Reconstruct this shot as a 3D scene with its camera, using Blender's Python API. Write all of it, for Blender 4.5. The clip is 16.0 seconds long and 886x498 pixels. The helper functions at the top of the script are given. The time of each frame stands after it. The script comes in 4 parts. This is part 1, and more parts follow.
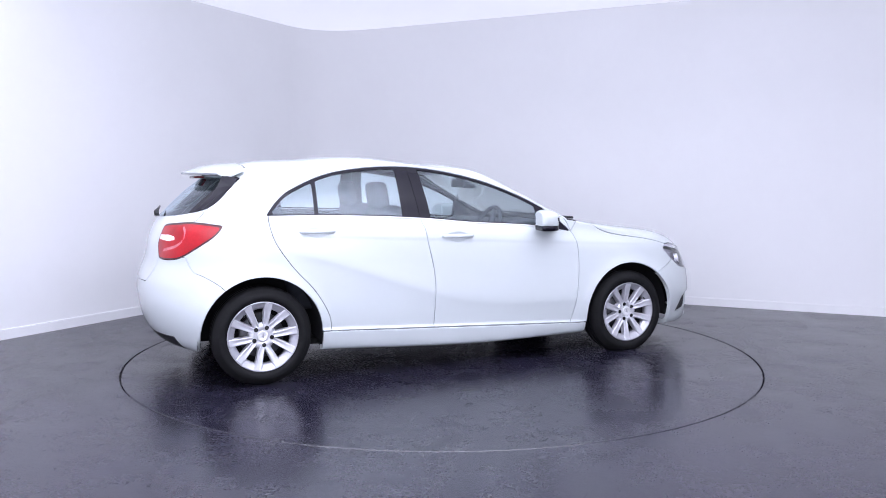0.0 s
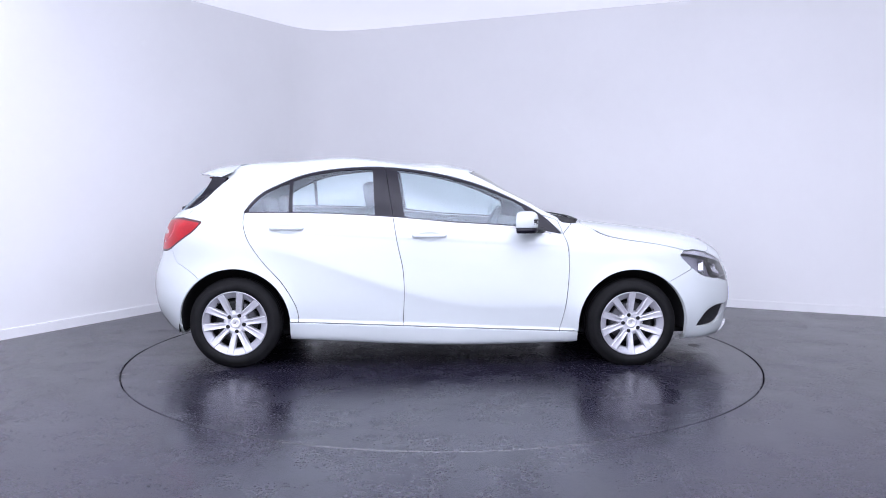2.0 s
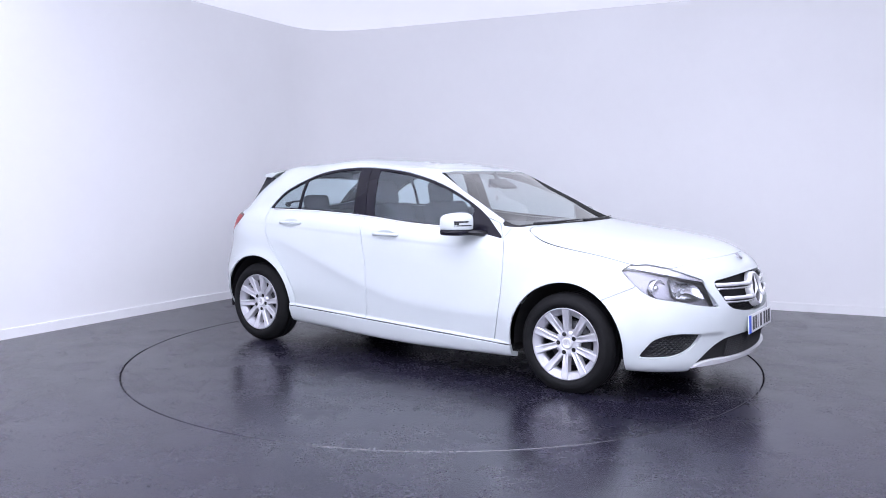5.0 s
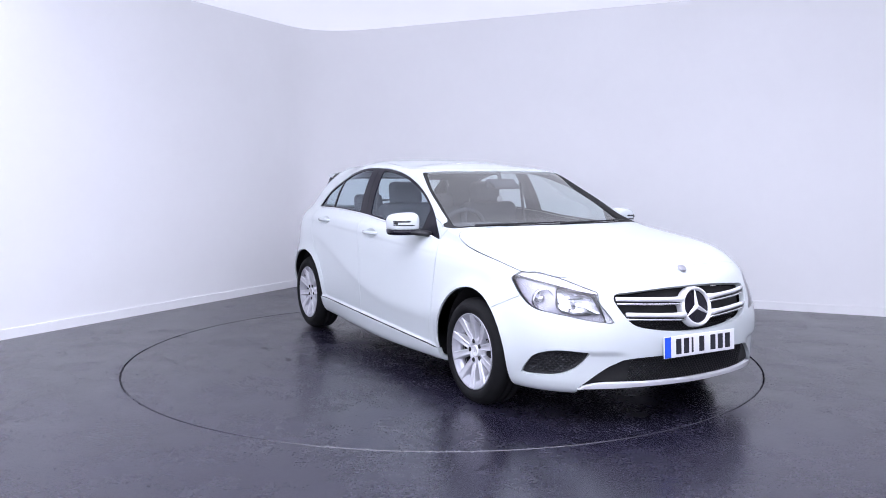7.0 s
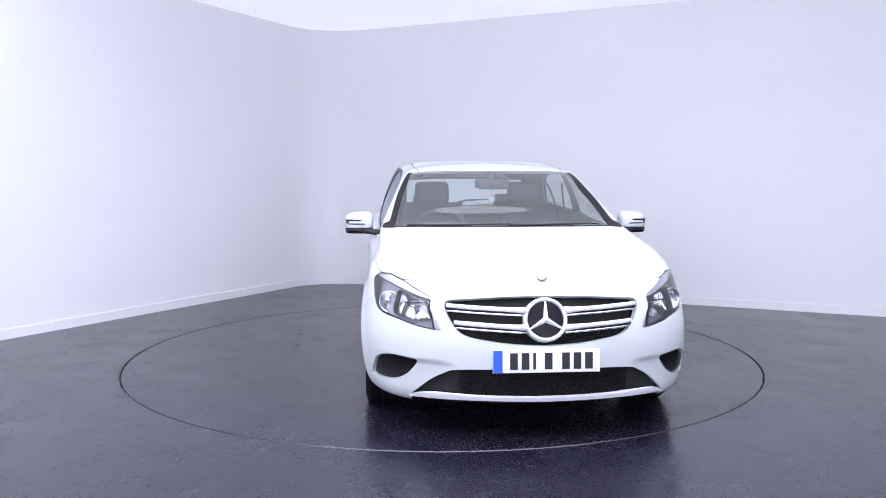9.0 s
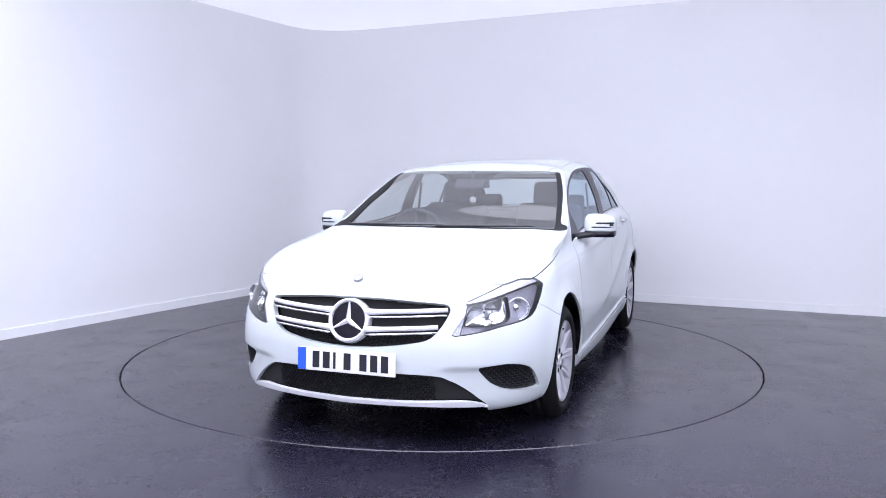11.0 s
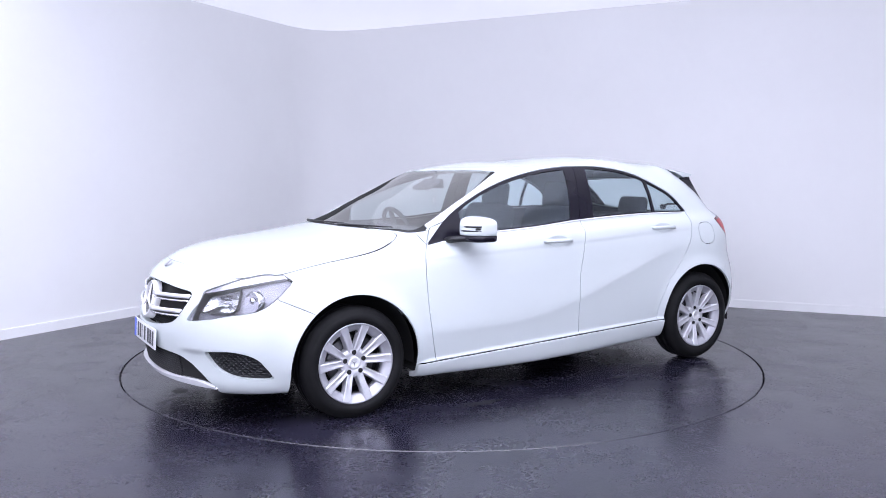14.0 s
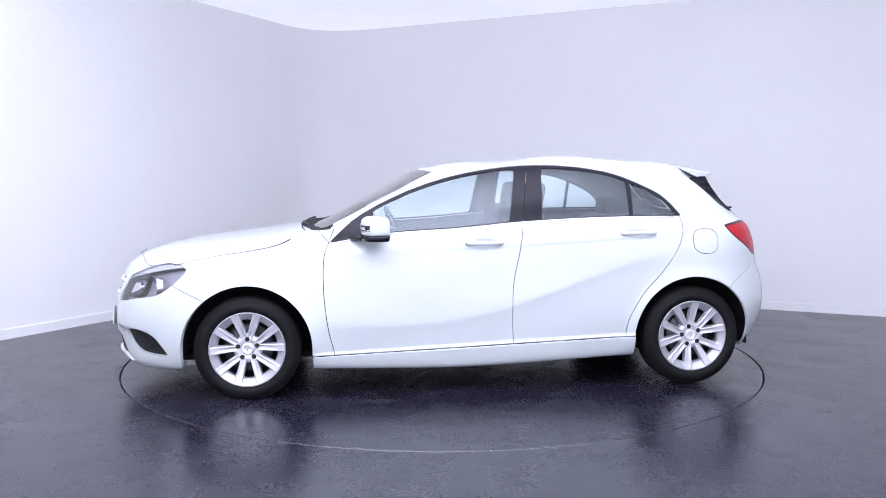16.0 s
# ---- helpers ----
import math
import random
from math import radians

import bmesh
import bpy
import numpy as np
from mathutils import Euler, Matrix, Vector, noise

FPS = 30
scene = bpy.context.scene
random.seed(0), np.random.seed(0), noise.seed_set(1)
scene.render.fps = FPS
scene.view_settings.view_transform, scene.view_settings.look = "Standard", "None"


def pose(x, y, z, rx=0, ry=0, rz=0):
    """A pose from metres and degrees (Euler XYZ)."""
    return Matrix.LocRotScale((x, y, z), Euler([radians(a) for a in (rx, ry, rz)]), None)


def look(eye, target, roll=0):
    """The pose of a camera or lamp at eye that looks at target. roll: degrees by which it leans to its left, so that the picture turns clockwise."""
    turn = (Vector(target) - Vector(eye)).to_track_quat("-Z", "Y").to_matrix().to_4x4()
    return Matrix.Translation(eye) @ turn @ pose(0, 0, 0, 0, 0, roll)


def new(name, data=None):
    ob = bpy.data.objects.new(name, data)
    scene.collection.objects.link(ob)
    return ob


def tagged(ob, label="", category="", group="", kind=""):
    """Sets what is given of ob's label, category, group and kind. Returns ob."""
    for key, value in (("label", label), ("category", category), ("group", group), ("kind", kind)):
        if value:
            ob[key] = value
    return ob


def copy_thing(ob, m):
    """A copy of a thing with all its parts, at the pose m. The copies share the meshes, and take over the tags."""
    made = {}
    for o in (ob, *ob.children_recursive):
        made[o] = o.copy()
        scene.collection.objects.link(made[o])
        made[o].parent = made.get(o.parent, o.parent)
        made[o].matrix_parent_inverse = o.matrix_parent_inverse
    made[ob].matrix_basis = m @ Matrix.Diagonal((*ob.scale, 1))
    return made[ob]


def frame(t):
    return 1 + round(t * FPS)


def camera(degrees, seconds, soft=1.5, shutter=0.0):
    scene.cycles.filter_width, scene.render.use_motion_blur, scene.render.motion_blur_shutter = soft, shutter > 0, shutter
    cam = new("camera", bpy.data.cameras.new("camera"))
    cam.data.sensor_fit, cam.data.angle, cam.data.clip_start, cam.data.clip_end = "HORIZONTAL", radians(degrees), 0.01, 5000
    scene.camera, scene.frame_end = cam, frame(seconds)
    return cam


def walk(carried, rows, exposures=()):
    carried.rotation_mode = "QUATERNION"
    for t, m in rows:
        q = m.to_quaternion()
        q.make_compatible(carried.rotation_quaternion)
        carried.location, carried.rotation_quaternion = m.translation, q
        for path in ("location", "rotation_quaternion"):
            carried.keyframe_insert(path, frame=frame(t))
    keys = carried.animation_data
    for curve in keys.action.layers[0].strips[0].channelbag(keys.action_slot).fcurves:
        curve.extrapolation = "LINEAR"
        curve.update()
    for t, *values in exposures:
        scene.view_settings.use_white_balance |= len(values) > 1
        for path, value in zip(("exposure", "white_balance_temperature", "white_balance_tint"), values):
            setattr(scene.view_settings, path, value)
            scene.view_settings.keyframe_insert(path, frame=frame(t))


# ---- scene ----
cam = camera(58.04, 16.0, soft=0.9, shutter=0.0)
EYE = pose(0.0, -5.883, 1.268, 90 - 4.905, 0, -0.064)
walk(cam, [(0.0, EYE), (16.0, EYE)], exposures=[(0.0, 0.36), (16.0, 0.36)])

# ---------------------------------------------------------------- world and studio lamps
world = bpy.data.worlds.new("studio_dark")
scene.world = world
world.use_nodes = True
world.node_tree.nodes["Background"].inputs[0].default_value = (0.8, 0.85, 1.0, 1)
world.node_tree.nodes["Background"].inputs[1].default_value = 0.02

ROOM_H = 3.06
WALL_CORNER = Vector((-1.50, 4.10, 0.0))


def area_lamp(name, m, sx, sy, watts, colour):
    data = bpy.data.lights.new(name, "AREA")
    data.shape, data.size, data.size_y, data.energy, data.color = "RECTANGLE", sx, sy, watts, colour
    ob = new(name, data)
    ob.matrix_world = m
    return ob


LAMP_COLOUR = (0.80, 0.82, 1.0)
area_lamp("softbox_lamp_overhead", look((-0.3, -2.9, 3.0), (-0.3, -2.9, 0)), 7.4, 6.2, 130, LAMP_COLOUR)
# added unseen uplight: bounces off the ceiling to brighten the walls
area_lamp("added_uplight_lamp", look((-0.2, -3.2, 2.2), (-0.2, -3.19, 4)), 5.0, 2.0, 225, LAMP_COLOUR)
area_lamp("softbox_lamp_front", look((-0.5, -8.1, 1.4), (-0.5, 0, 1.2)), 8.4, 2.6, 115, LAMP_COLOUR)

# ---------------------------------------------------------------- materials
MATS = {}


def material(name, colour, rough=0.5, metal=0.0, coat=0.0, vary=0.0, scale=8.0, bump=0.0, bump_scale=60.0, rough_vary=0.0, spec=0.5):
    """A surface with colour variation at two scales, varied gloss and fine relief."""
    if name in MATS:
        return MATS[name]
    m = bpy.data.materials.new(name)
    m.use_nodes = True
    nt = m.node_tree
    b = nt.nodes["Principled BSDF"]
    b.inputs["Base Color"].default_value = (*colour, 1)
    b.inputs["Roughness"].default_value = rough
    b.inputs["Metallic"].default_value = metal
    b.inputs["Coat Weight"].default_value = coat
    b.inputs["Coat Roughness"].default_value = 0.03
    b.inputs["Specular IOR Level"].default_value = spec
    geo = nt.nodes.new("ShaderNodeTexCoord")
    if vary or rough_vary:
        n1 = nt.nodes.new("ShaderNodeTexNoise")
        n1.inputs["Scale"].default_value, n1.inputs["Detail"].default_value = scale, 6
        n2 = nt.nodes.new("ShaderNodeTexNoise")
        n2.inputs["Scale"].default_value, n2.inputs["Detail"].default_value = scale * 9, 3
        add = nt.nodes.new("ShaderNodeMath")
        add.operation = "MULTIPLY_ADD"
        add.inputs[1].default_value = 0.35
        for n in (n1, n2):
            nt.links.new(geo.outputs["Object"], n.inputs["Vector"])
        nt.links.new(n2.outputs["Fac"], add.inputs[0])
        nt.links.new(n1.outputs["Fac"], add.inputs[2])
        if vary:
            ramp = nt.nodes.new("ShaderNodeMapRange")
            ramp.inputs["From Min"].default_value, ramp.inputs["From Max"].default_value = 0.35, 1.0
            ramp.inputs["To Min"].default_value, ramp.inputs["To Max"].default_value = 1 - vary, 1 + vary
            mul = nt.nodes.new("ShaderNodeVectorMath")
            mul.operation = "SCALE"
            mul.inputs[0].default_value = colour
            nt.links.new(add.outputs[0], ramp.inputs["Value"])
            nt.links.new(ramp.outputs[0], mul.inputs["Scale"])
            nt.links.new(mul.outputs[0], b.inputs["Base Color"])
        if rough_vary:
            r2 = nt.nodes.new("ShaderNodeMapRange")
            r2.inputs["From Min"].default_value, r2.inputs["From Max"].default_value = 0.35, 1.0
            r2.inputs["To Min"].default_value = max(rough - rough_vary, 0.02)
            r2.inputs["To Max"].default_value = rough + rough_vary
            nt.links.new(add.outputs[0], r2.inputs["Value"])
            nt.links.new(r2.outputs[0], b.inputs["Roughness"])
    if bump:
        n3 = nt.nodes.new("ShaderNodeTexNoise")
        n3.inputs["Scale"].default_value, n3.inputs["Detail"].default_value = bump_scale, 4
        bp = nt.nodes.new("ShaderNodeBump")
        bp.inputs["Strength"].default_value, bp.inputs["Distance"].default_value = bump, 0.002
        nt.links.new(geo.outputs["Object"], n3.inputs["Vector"])
        nt.links.new(n3.outputs["Fac"], bp.inputs["Height"])
        nt.links.new(bp.outputs[0], b.inputs["Normal"])
    MATS[name] = m
    return m


def glass_material(name, tint, gloss=0.03, ior=1.45, sheen=(1.0, 1.0, 1.0)):
    """Thin pane: tinted see-through with a Fresnel gloss."""
    m = bpy.data.materials.new(name)
    m.use_nodes = True
    nt = m.node_tree
    nt.nodes.remove(nt.nodes["Principled BSDF"])
    tr = nt.nodes.new("ShaderNodeBsdfTransparent")
    tr.inputs[0].default_value = (*tint, 1)
    gl = nt.nodes.new("ShaderNodeBsdfGlossy")
    gl.inputs["Roughness"].default_value = gloss
    gl.inputs["Color"].default_value = (*sheen, 1)
    lw = nt.nodes.new("ShaderNodeLayerWeight")
    lw.inputs["Blend"].default_value = 0.5
    pw = nt.nodes.new("ShaderNodeMath")
    pw.operation, pw.inputs[1].default_value = "POWER", 4.0
    nt.links.new(lw.outputs["Facing"], pw.inputs[0])
    fr = nt.nodes.new("ShaderNodeMath")
    fr.operation, fr.inputs[1].default_value, fr.inputs[2].default_value = "MULTIPLY_ADD", 0.85, ((ior - 1) / (ior + 1)) ** 2 * 2
    nt.links.new(pw.outputs[0], fr.inputs[0])
    mix = nt.nodes.new("ShaderNodeMixShader")
    nt.links.new(fr.outputs[0], mix.inputs[0])
    nt.links.new(tr.outputs[0], mix.inputs[1])
    nt.links.new(gl.outputs[0], mix.inputs[2])
    nt.links.new(mix.outputs[0], nt.nodes["Material Output"].inputs["Surface"])
    return m


PAINT = material("white_car_paint", (0.572, 0.61, 0.618), 0.45, 0, 0.8, vary=0.012, scale=3, spec=0.25)
RED_LENS = material("red_lamp_lens", (0.40, 0.006, 0.014), 0.35, 0, 0.35, vary=0.35, scale=7, spec=0.2)
BLACK = material("black_plastic", (0.012, 0.012, 0.015), 0.45, vary=0.2, scale=20, bump=0.15, bump_scale=400)
GLOSSBLACK = material("gloss_black_trim", (0.007, 0.006, 0.012), 0.25, 0, 0.0, spec=0.22)
RUBBER = material("tyre_rubber", (0.009, 0.009, 0.010), 0.7, vary=0.3, scale=14, bump=0.25, bump_scale=220, spec=0.15)
DARK = material("dark_underbody", (0.008, 0.008, 0.009), 0.8, vary=0.3, scale=10)
ALLOY = material("silver_alloy", (0.62, 0.62, 0.66), 0.36, 0.45, 0.3, vary=0.05, scale=20)
CHROME = material("chrome", (0.86, 0.86, 0.88), 0.09, 1.0)
SILVER = material("satin_silver_trim", (0.82, 0.82, 0.84), 0.25, 0.3, 0.5)
PALE = material("pale_silver_plastic", (0.80, 0.80, 0.83), 0.2, 0.1, 0.6)
FABRIC = material("dark_seat_fabric", (0.048, 0.052, 0.066), 0.85, vary=0.25, scale=30, bump=0.4, bump_scale=500)
TRIM = material("dark_interior_trim", (0.036, 0.040, 0.054), 0.6, vary=0.15, scale=20, bump=0.3, bump_scale=350)
GLASS = glass_material("window_glass", (0.80, 0.885, 0.90), ior=1.50, sheen=(0.84, 0.92, 1.0))
SCREEN_GLASS = glass_material("windscreen_glass", (0.86, 0.91, 0.90), ior=1.80, sheen=(1.0, 0.99, 0.95))
LENS = glass_material("lamp_cover_glass", (0.93, 0.94, 0.96))

# ---------------------------------------------------------------- parts and panels
def part(name, bm, mat, parent=None, label="", smooth_faces=True, m=None):
    me = bpy.data.meshes.new(name)
    bm.to_mesh(me)
    bm.free()
    if smooth_faces:
        for p in me.polygons:
            p.use_smooth = True
    return link(name, me, mat, parent, label, m)


def link(name, me, mat, parent=None, label="", m=None):
    if mat is not None and not me.materials:
        me.materials.append(mat)
    ob = new(name, me)
    if parent is not None:
        ob.parent = parent
    if m is not None:
        ob.matrix_basis = m
    if label:
        tagged(ob, label)
    return ob



def box(bm, x0, x1, y0, y1, z0, z1, bevel=0.0):
    r = bmesh.ops.create_cube(bm, size=1, matrix=Matrix.Translation(((x0 + x1) / 2, (y0 + y1) / 2, (z0 + z1) / 2))
                              @ Matrix.Diagonal((x1 - x0, y1 - y0, z1 - z0, 1)))
    if bevel:
        edges = list({e for v in r["verts"] for e in v.link_edges})
        bmesh.ops.bevel(bm, geom=edges, offset=bevel, segments=3, profile=0.6, affect="EDGES")
    return bm


def lathe(bm, profile, n=64, m=None, closed=False):
    """Turn (radius, along) pairs round the y axis."""
    m = m or Matrix.Identity(4)
    rings = []
    for r, a in profile:
        if r < 1e-6:
            rings.append([bm.verts.new(m @ Vector((0, a, 0)))] * n)
        else:
            rings.append([bm.verts.new(m @ Vector((r * math.cos(2 * math.pi * i / n), a, r * math.sin(2 * math.pi * i / n)))) for i in range(n)])
    pairs = list(zip(rings, rings[1:])) + ([(rings[-1], rings[0])] if closed else [])
    for p, q in pairs:
        for i in range(n):
            j = (i + 1) % n
            f = []
            for v in (p[i], p[j], q[j], q[i]):
                if v not in f:
                    f.append(v)
            if len(f) > 2:
                bm.faces.new(f)
    return bm


def tube(bm, points, radius, n=10, flat=1.0):
    """A round bar along a run of points; flat squeezes it upright."""
    pts = [Vector(p) for p in points]
    rings = []
    for i, p in enumerate(pts):
        d = (pts[min(i + 1, len(pts) - 1)] - pts[max(i - 1, 0)]).normalized()
        up = Vector((0, 0, 1)) if abs(d.z) < 0.95 else Vector((0, 1, 0))
        a = d.cross(up).normalized()
        b = a.cross(d)
        r = radius[i] if isinstance(radius, (list, tuple)) else radius
        rings.append([bm.verts.new(p + a * r * math.cos(2 * math.pi * k / n) + b * r * flat * math.sin(2 * math.pi * k / n)) for k in range(n)])
    for p, q in zip(rings, rings[1:]):
        for k in range(n):
            bm.faces.new((p[k], p[(k + 1) % n], q[(k + 1) % n], q[k]))
    bm.faces.new(rings[0][::-1])
    bm.faces.new(rings[-1])
    return bm


# ---------------------------------------------------------------- the studio
WALLPAINT = material("white_wall_paint", (0.86, 0.86, 0.87), 0.7, vary=0.02, scale=1.2, bump=0.12, bump_scale=90)
CEILPAINT = material("glowing_white_ceiling", (0.89, 0.89, 0.90), 0.8, vary=0.02, scale=1.5)
# emission added to lift the ceiling's brightness; no lamp sits behind it
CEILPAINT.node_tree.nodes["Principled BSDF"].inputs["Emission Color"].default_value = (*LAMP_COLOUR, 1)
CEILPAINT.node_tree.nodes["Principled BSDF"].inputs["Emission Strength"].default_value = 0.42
SKIRT = material("white_gloss_skirting", (0.86, 0.86, 0.87), 0.35, vary=0.03, scale=6)


def floor_material(name, seed, marks=(), grit=1.0):
    """Dark grey resin floor: fine flecks, scuffs, wiped and dusty patches, damp gloss."""
    m = bpy.data.materials.new(name)
    m.use_nodes = True
    nt = m.node_tree
    b = nt.nodes["Principled BSDF"]
    co = nt.nodes.new("ShaderNodeTexCoord")
    mp = nt.nodes.new("ShaderNodeMapping")
    mp.inputs["Location"].default_value = (seed, seed * 0.7, 0)
    nt.links.new(co.outputs["Object"], mp.inputs["Vector"])

    def noise_tex(scale, detail, rough=0.5):
        n = nt.nodes.new("ShaderNodeTexNoise")
        n.inputs["Scale"].default_value, n.inputs["Detail"].default_value, n.inputs["Roughness"].default_value = scale, detail, rough
        nt.links.new(mp.outputs[0], n.inputs["Vector"])
        return n.outputs["Fac"]

    def remap(src, a, b2, c, d):
        r = nt.nodes.new("ShaderNodeMapRange")
        for key, v in zip(("From Min", "From Max", "To Min", "To Max"), (a, b2, c, d)):
            r.inputs[key].default_value = v
        nt.links.new(src, r.inputs["Value"])
        return r.outputs[0]

    def math_node(op, a, b2):
        r = nt.nodes.new("ShaderNodeMath")
        r.operation = op
        for i, v in enumerate((a, b2)):
            if isinstance(v, (int, float)):
                r.inputs[i].default_value = v
            else:
                nt.links.new(v, r.inputs[i])
        return r.outputs[0]

    broad = remap(noise_tex(1.1, 5), 0.3, 0.7, 0.85, 1.15)
    fine = remap(noise_tex(70, 3), 0.3, 0.7, 1 - 0.22 * grit, 1 + 0.27 * grit)
    fleck = remap(noise_tex(240, 2), 0.66, 0.72, 0.0, 0.09 * grit)
    tone = math_node("MULTIPLY", broad, fine)
    tone = math_node("ADD", math_node("MULTIPLY", tone, 0.0135), fleck)
    col = nt.nodes.new("ShaderNodeVectorMath")
    col.operation = "SCALE"
    col.inputs[0].default_value = (0.92, 0.86, 1.62)
    nt.links.new(tone, col.inputs["Scale"])
    paint_out = col.outputs[0]
    wet = None
    for mx, my, sx, sy in marks:
        # a dried scuff: a ragged patch round one spot
        shift = nt.nodes.new("ShaderNodeMapping")
        shift.vector_type = "TEXTURE"
        shift.inputs["Location"].default_value, shift.inputs["Scale"].default_value = (mx, my, 0), (sx, sy, 1)
        nt.links.new(co.outputs["Object"], shift.inputs["Vector"])
        ln = nt.nodes.new("ShaderNodeVectorMath")
        ln.operation = "LENGTH"
        nt.links.new(shift.outputs[0], ln.inputs[0])
        spot = remap(ln.outputs["Value"], 0.2, 1.0, 1.0, 0.0)
        wet = spot if wet is None else math_node("MAXIMUM", wet, spot)
    if wet is not None:
        wet = remap(math_node("ADD", math_node("MULTIPLY", wet, 0.38), noise_tex(14, 6, 0.7)), 0.78, 0.84, 0.0, 1.0)
        mixc = nt.nodes.new("ShaderNodeMix")
        mixc.data_type = "RGBA"
        mixc.inputs[7].default_value = (0.013, 0.0125, 0.016, 1)
        nt.links.new(wet, mixc.inputs[0])
        nt.links.new(paint_out, mixc.inputs[6])
        paint_out = mixc.outputs[2]
    nt.links.new(paint_out, b.inputs["Base Color"])
    rough = math_node("ADD", remap(noise_tex(2.3, 6, 0.65), 0.35, 0.68, 0.20, 0.30), remap(noise_tex(60, 4), 0.3, 0.7, -0.02, 0.05))
    if wet is not None:
        rough = math_node("ADD", rough, math_node("MULTIPLY", wet, 0.16))
    nt.links.new(rough, b.inputs["Roughness"])
    b.inputs["IOR"].default_value = 1.58
    bp = nt.nodes.new("ShaderNodeBump")
    bp.inputs["Strength"].default_value, bp.inputs["Distance"].default_value = 0.20 * grit, 0.0012
    nt.links.new(noise_tex(120, 4), bp.inputs["Height"])
    nt.links.new(bp.outputs[0], b.inputs["Normal"])
    return m


FLOOR = floor_material("dark_resin_floor", 0.0)
DISC_R, HOLE_R = 2.229, 2.239


def floor_sheet():
    bm = bmesh.new()
    n = 180
    inner = [bm.verts.new((HOLE_R * math.cos(2 * math.pi * i / n), HOLE_R * math.sin(2 * math.pi * i / n), 0)) for i in range(n)]
    lip = [bm.verts.new((v.co.x, v.co.y, -0.06)) for v in inner]
    outer = [bm.verts.new((9.5 * math.cos(2 * math.pi * i / n), 9.5 * math.sin(2 * math.pi * i / n), 0)) for i in range(n)]
    for i in range(n):
        j = (i + 1) % n
        bm.faces.new((inner[i], outer[i], outer[j], inner[j]))
        bm.faces.new((lip[i], inner[i], inner[j], lip[j]))
    bm.faces.new(lip)
    return part("floor", bm, FLOOR, smooth_faces=False)


tagged(floor_sheet(), "dark grey semi-gloss resin studio floor", "floor", kind="structure")

turntable = part("turntable", lathe(bmesh.new(), [(0, 0.0), (DISC_R - 0.004, 0.0), (DISC_R, -0.004), (DISC_R, -0.05)], 180,
                                    m=Matrix.Rotation(math.pi / 2, 4, "X")), floor_material("turntable_resin", 7.3, ((-0.70, -1.13, 0.17, 0.06), (-0.27, -1.10, 0.14, 0.05), (-0.56, 1.28, 0.14, 0.06), (1.95, 0.10, 0.10, 0.16), (0.55, 1.32, 0.34, 0.09)), 0.45), smooth_faces=False)
tagged(turntable, "round dark grey turntable flush with the studio floor", "turntable", kind="structure")


def wall_path():
    """The studio's plan: two long walls with a rounded corner, closed behind the camera."""
    left_dir = Vector((-1.80, -3.30, 0)).normalized()
    right_dir = Vector((1.0, -0.462, 0)).normalized()
    cut = 0.62
    a, b = WALL_CORNER + left_dir * cut, WALL_CORNER + right_dir * cut * 1.3
    arc = []
    for i in range(13):
        t = i / 12
        arc.append(a * (1 - t) ** 2 + WALL_CORNER * 2 * t * (1 - t) + b * t ** 2)
    far_left = WALL_CORNER + left_dir * 7.0
    far_right = WALL_CORNER + right_dir * 9.0
    return [far_left] + arc + [far_right, Vector((far_right.x - 1.0, -8.3, 0)), Vector((far_left.x + 0.2, -8.3, 0))]


def wall_strip(points, z0, z1, thick, closed=True):
    """A wall along a run of plan points, thick to the outside."""
    bm = bmesh.new()
    n = len(points)
    offs = []
    for i, p in enumerate(points):
        d = (points[(i + 1) % n] - points[i - 1]) if closed or 0 < i < n - 1 else (points[min(i + 1, n - 1)] - points[max(i - 1, 0)])
        d.normalize()
        offs.append(Vector((-d.y, d.x, 0)) * thick)
    cols = [[bm.verts.new(q) for q in (p + Vector((0, 0, z0)), p + Vector((0, 0, z1)), p + o + Vector((0, 0, z1)), p + o + Vector((0, 0, z0)))]
            for p, o in zip(points, offs)]
    for i in range(n if closed else n - 1):
        a, b = cols[i], cols[(i + 1) % n]
        for k in range(4):
            bm.faces.new((a[k], a[(k + 1) % 4], b[(k + 1) % 4], b[k]))
    bmesh.ops.recalc_face_normals(bm, faces=bm.faces[:])
    return bm


PLAN = wall_path()
wall = part("wall_studio", wall_strip(PLAN, -0.1, ROOM_H + 0.1, 0.15), WALLPAINT)
tagged(wall, "plain white painted studio wall with rounded corner", "wall", kind="structure")
wall.data.set_sharp_from_angle(angle=math.radians(25))
SKIRT_RUN = [p.copy() for p in PLAN[:15]]
skirt_bm = wall_strip(SKIRT_RUN, 0.0, 0.075, -0.014, closed=False)
skirting = part("baseboard", skirt_bm, SKIRT)
skirting.data.set_sharp_from_angle(angle=math.radians(25))
tagged(skirting, "low white painted skirting board", "baseboard", kind="structure")
top_bm = wall_strip(SKIRT_RUN, 0.0755, 0.083, -0.009, closed=False)
tagged(part("trim", top_bm, SKIRT), "thin white bead along the skirting top", "trim", kind="structure")
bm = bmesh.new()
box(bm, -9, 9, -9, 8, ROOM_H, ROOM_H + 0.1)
tagged(part("ceiling", bm, CEILPAINT, smooth_faces=False), "white studio ceiling with an added even glow", "ceiling", kind="structure")

# ---------------------------------------------------------------- body surface: a stack of rounded loops
NF, NS, NR = 64, 210, 56
PER = 12


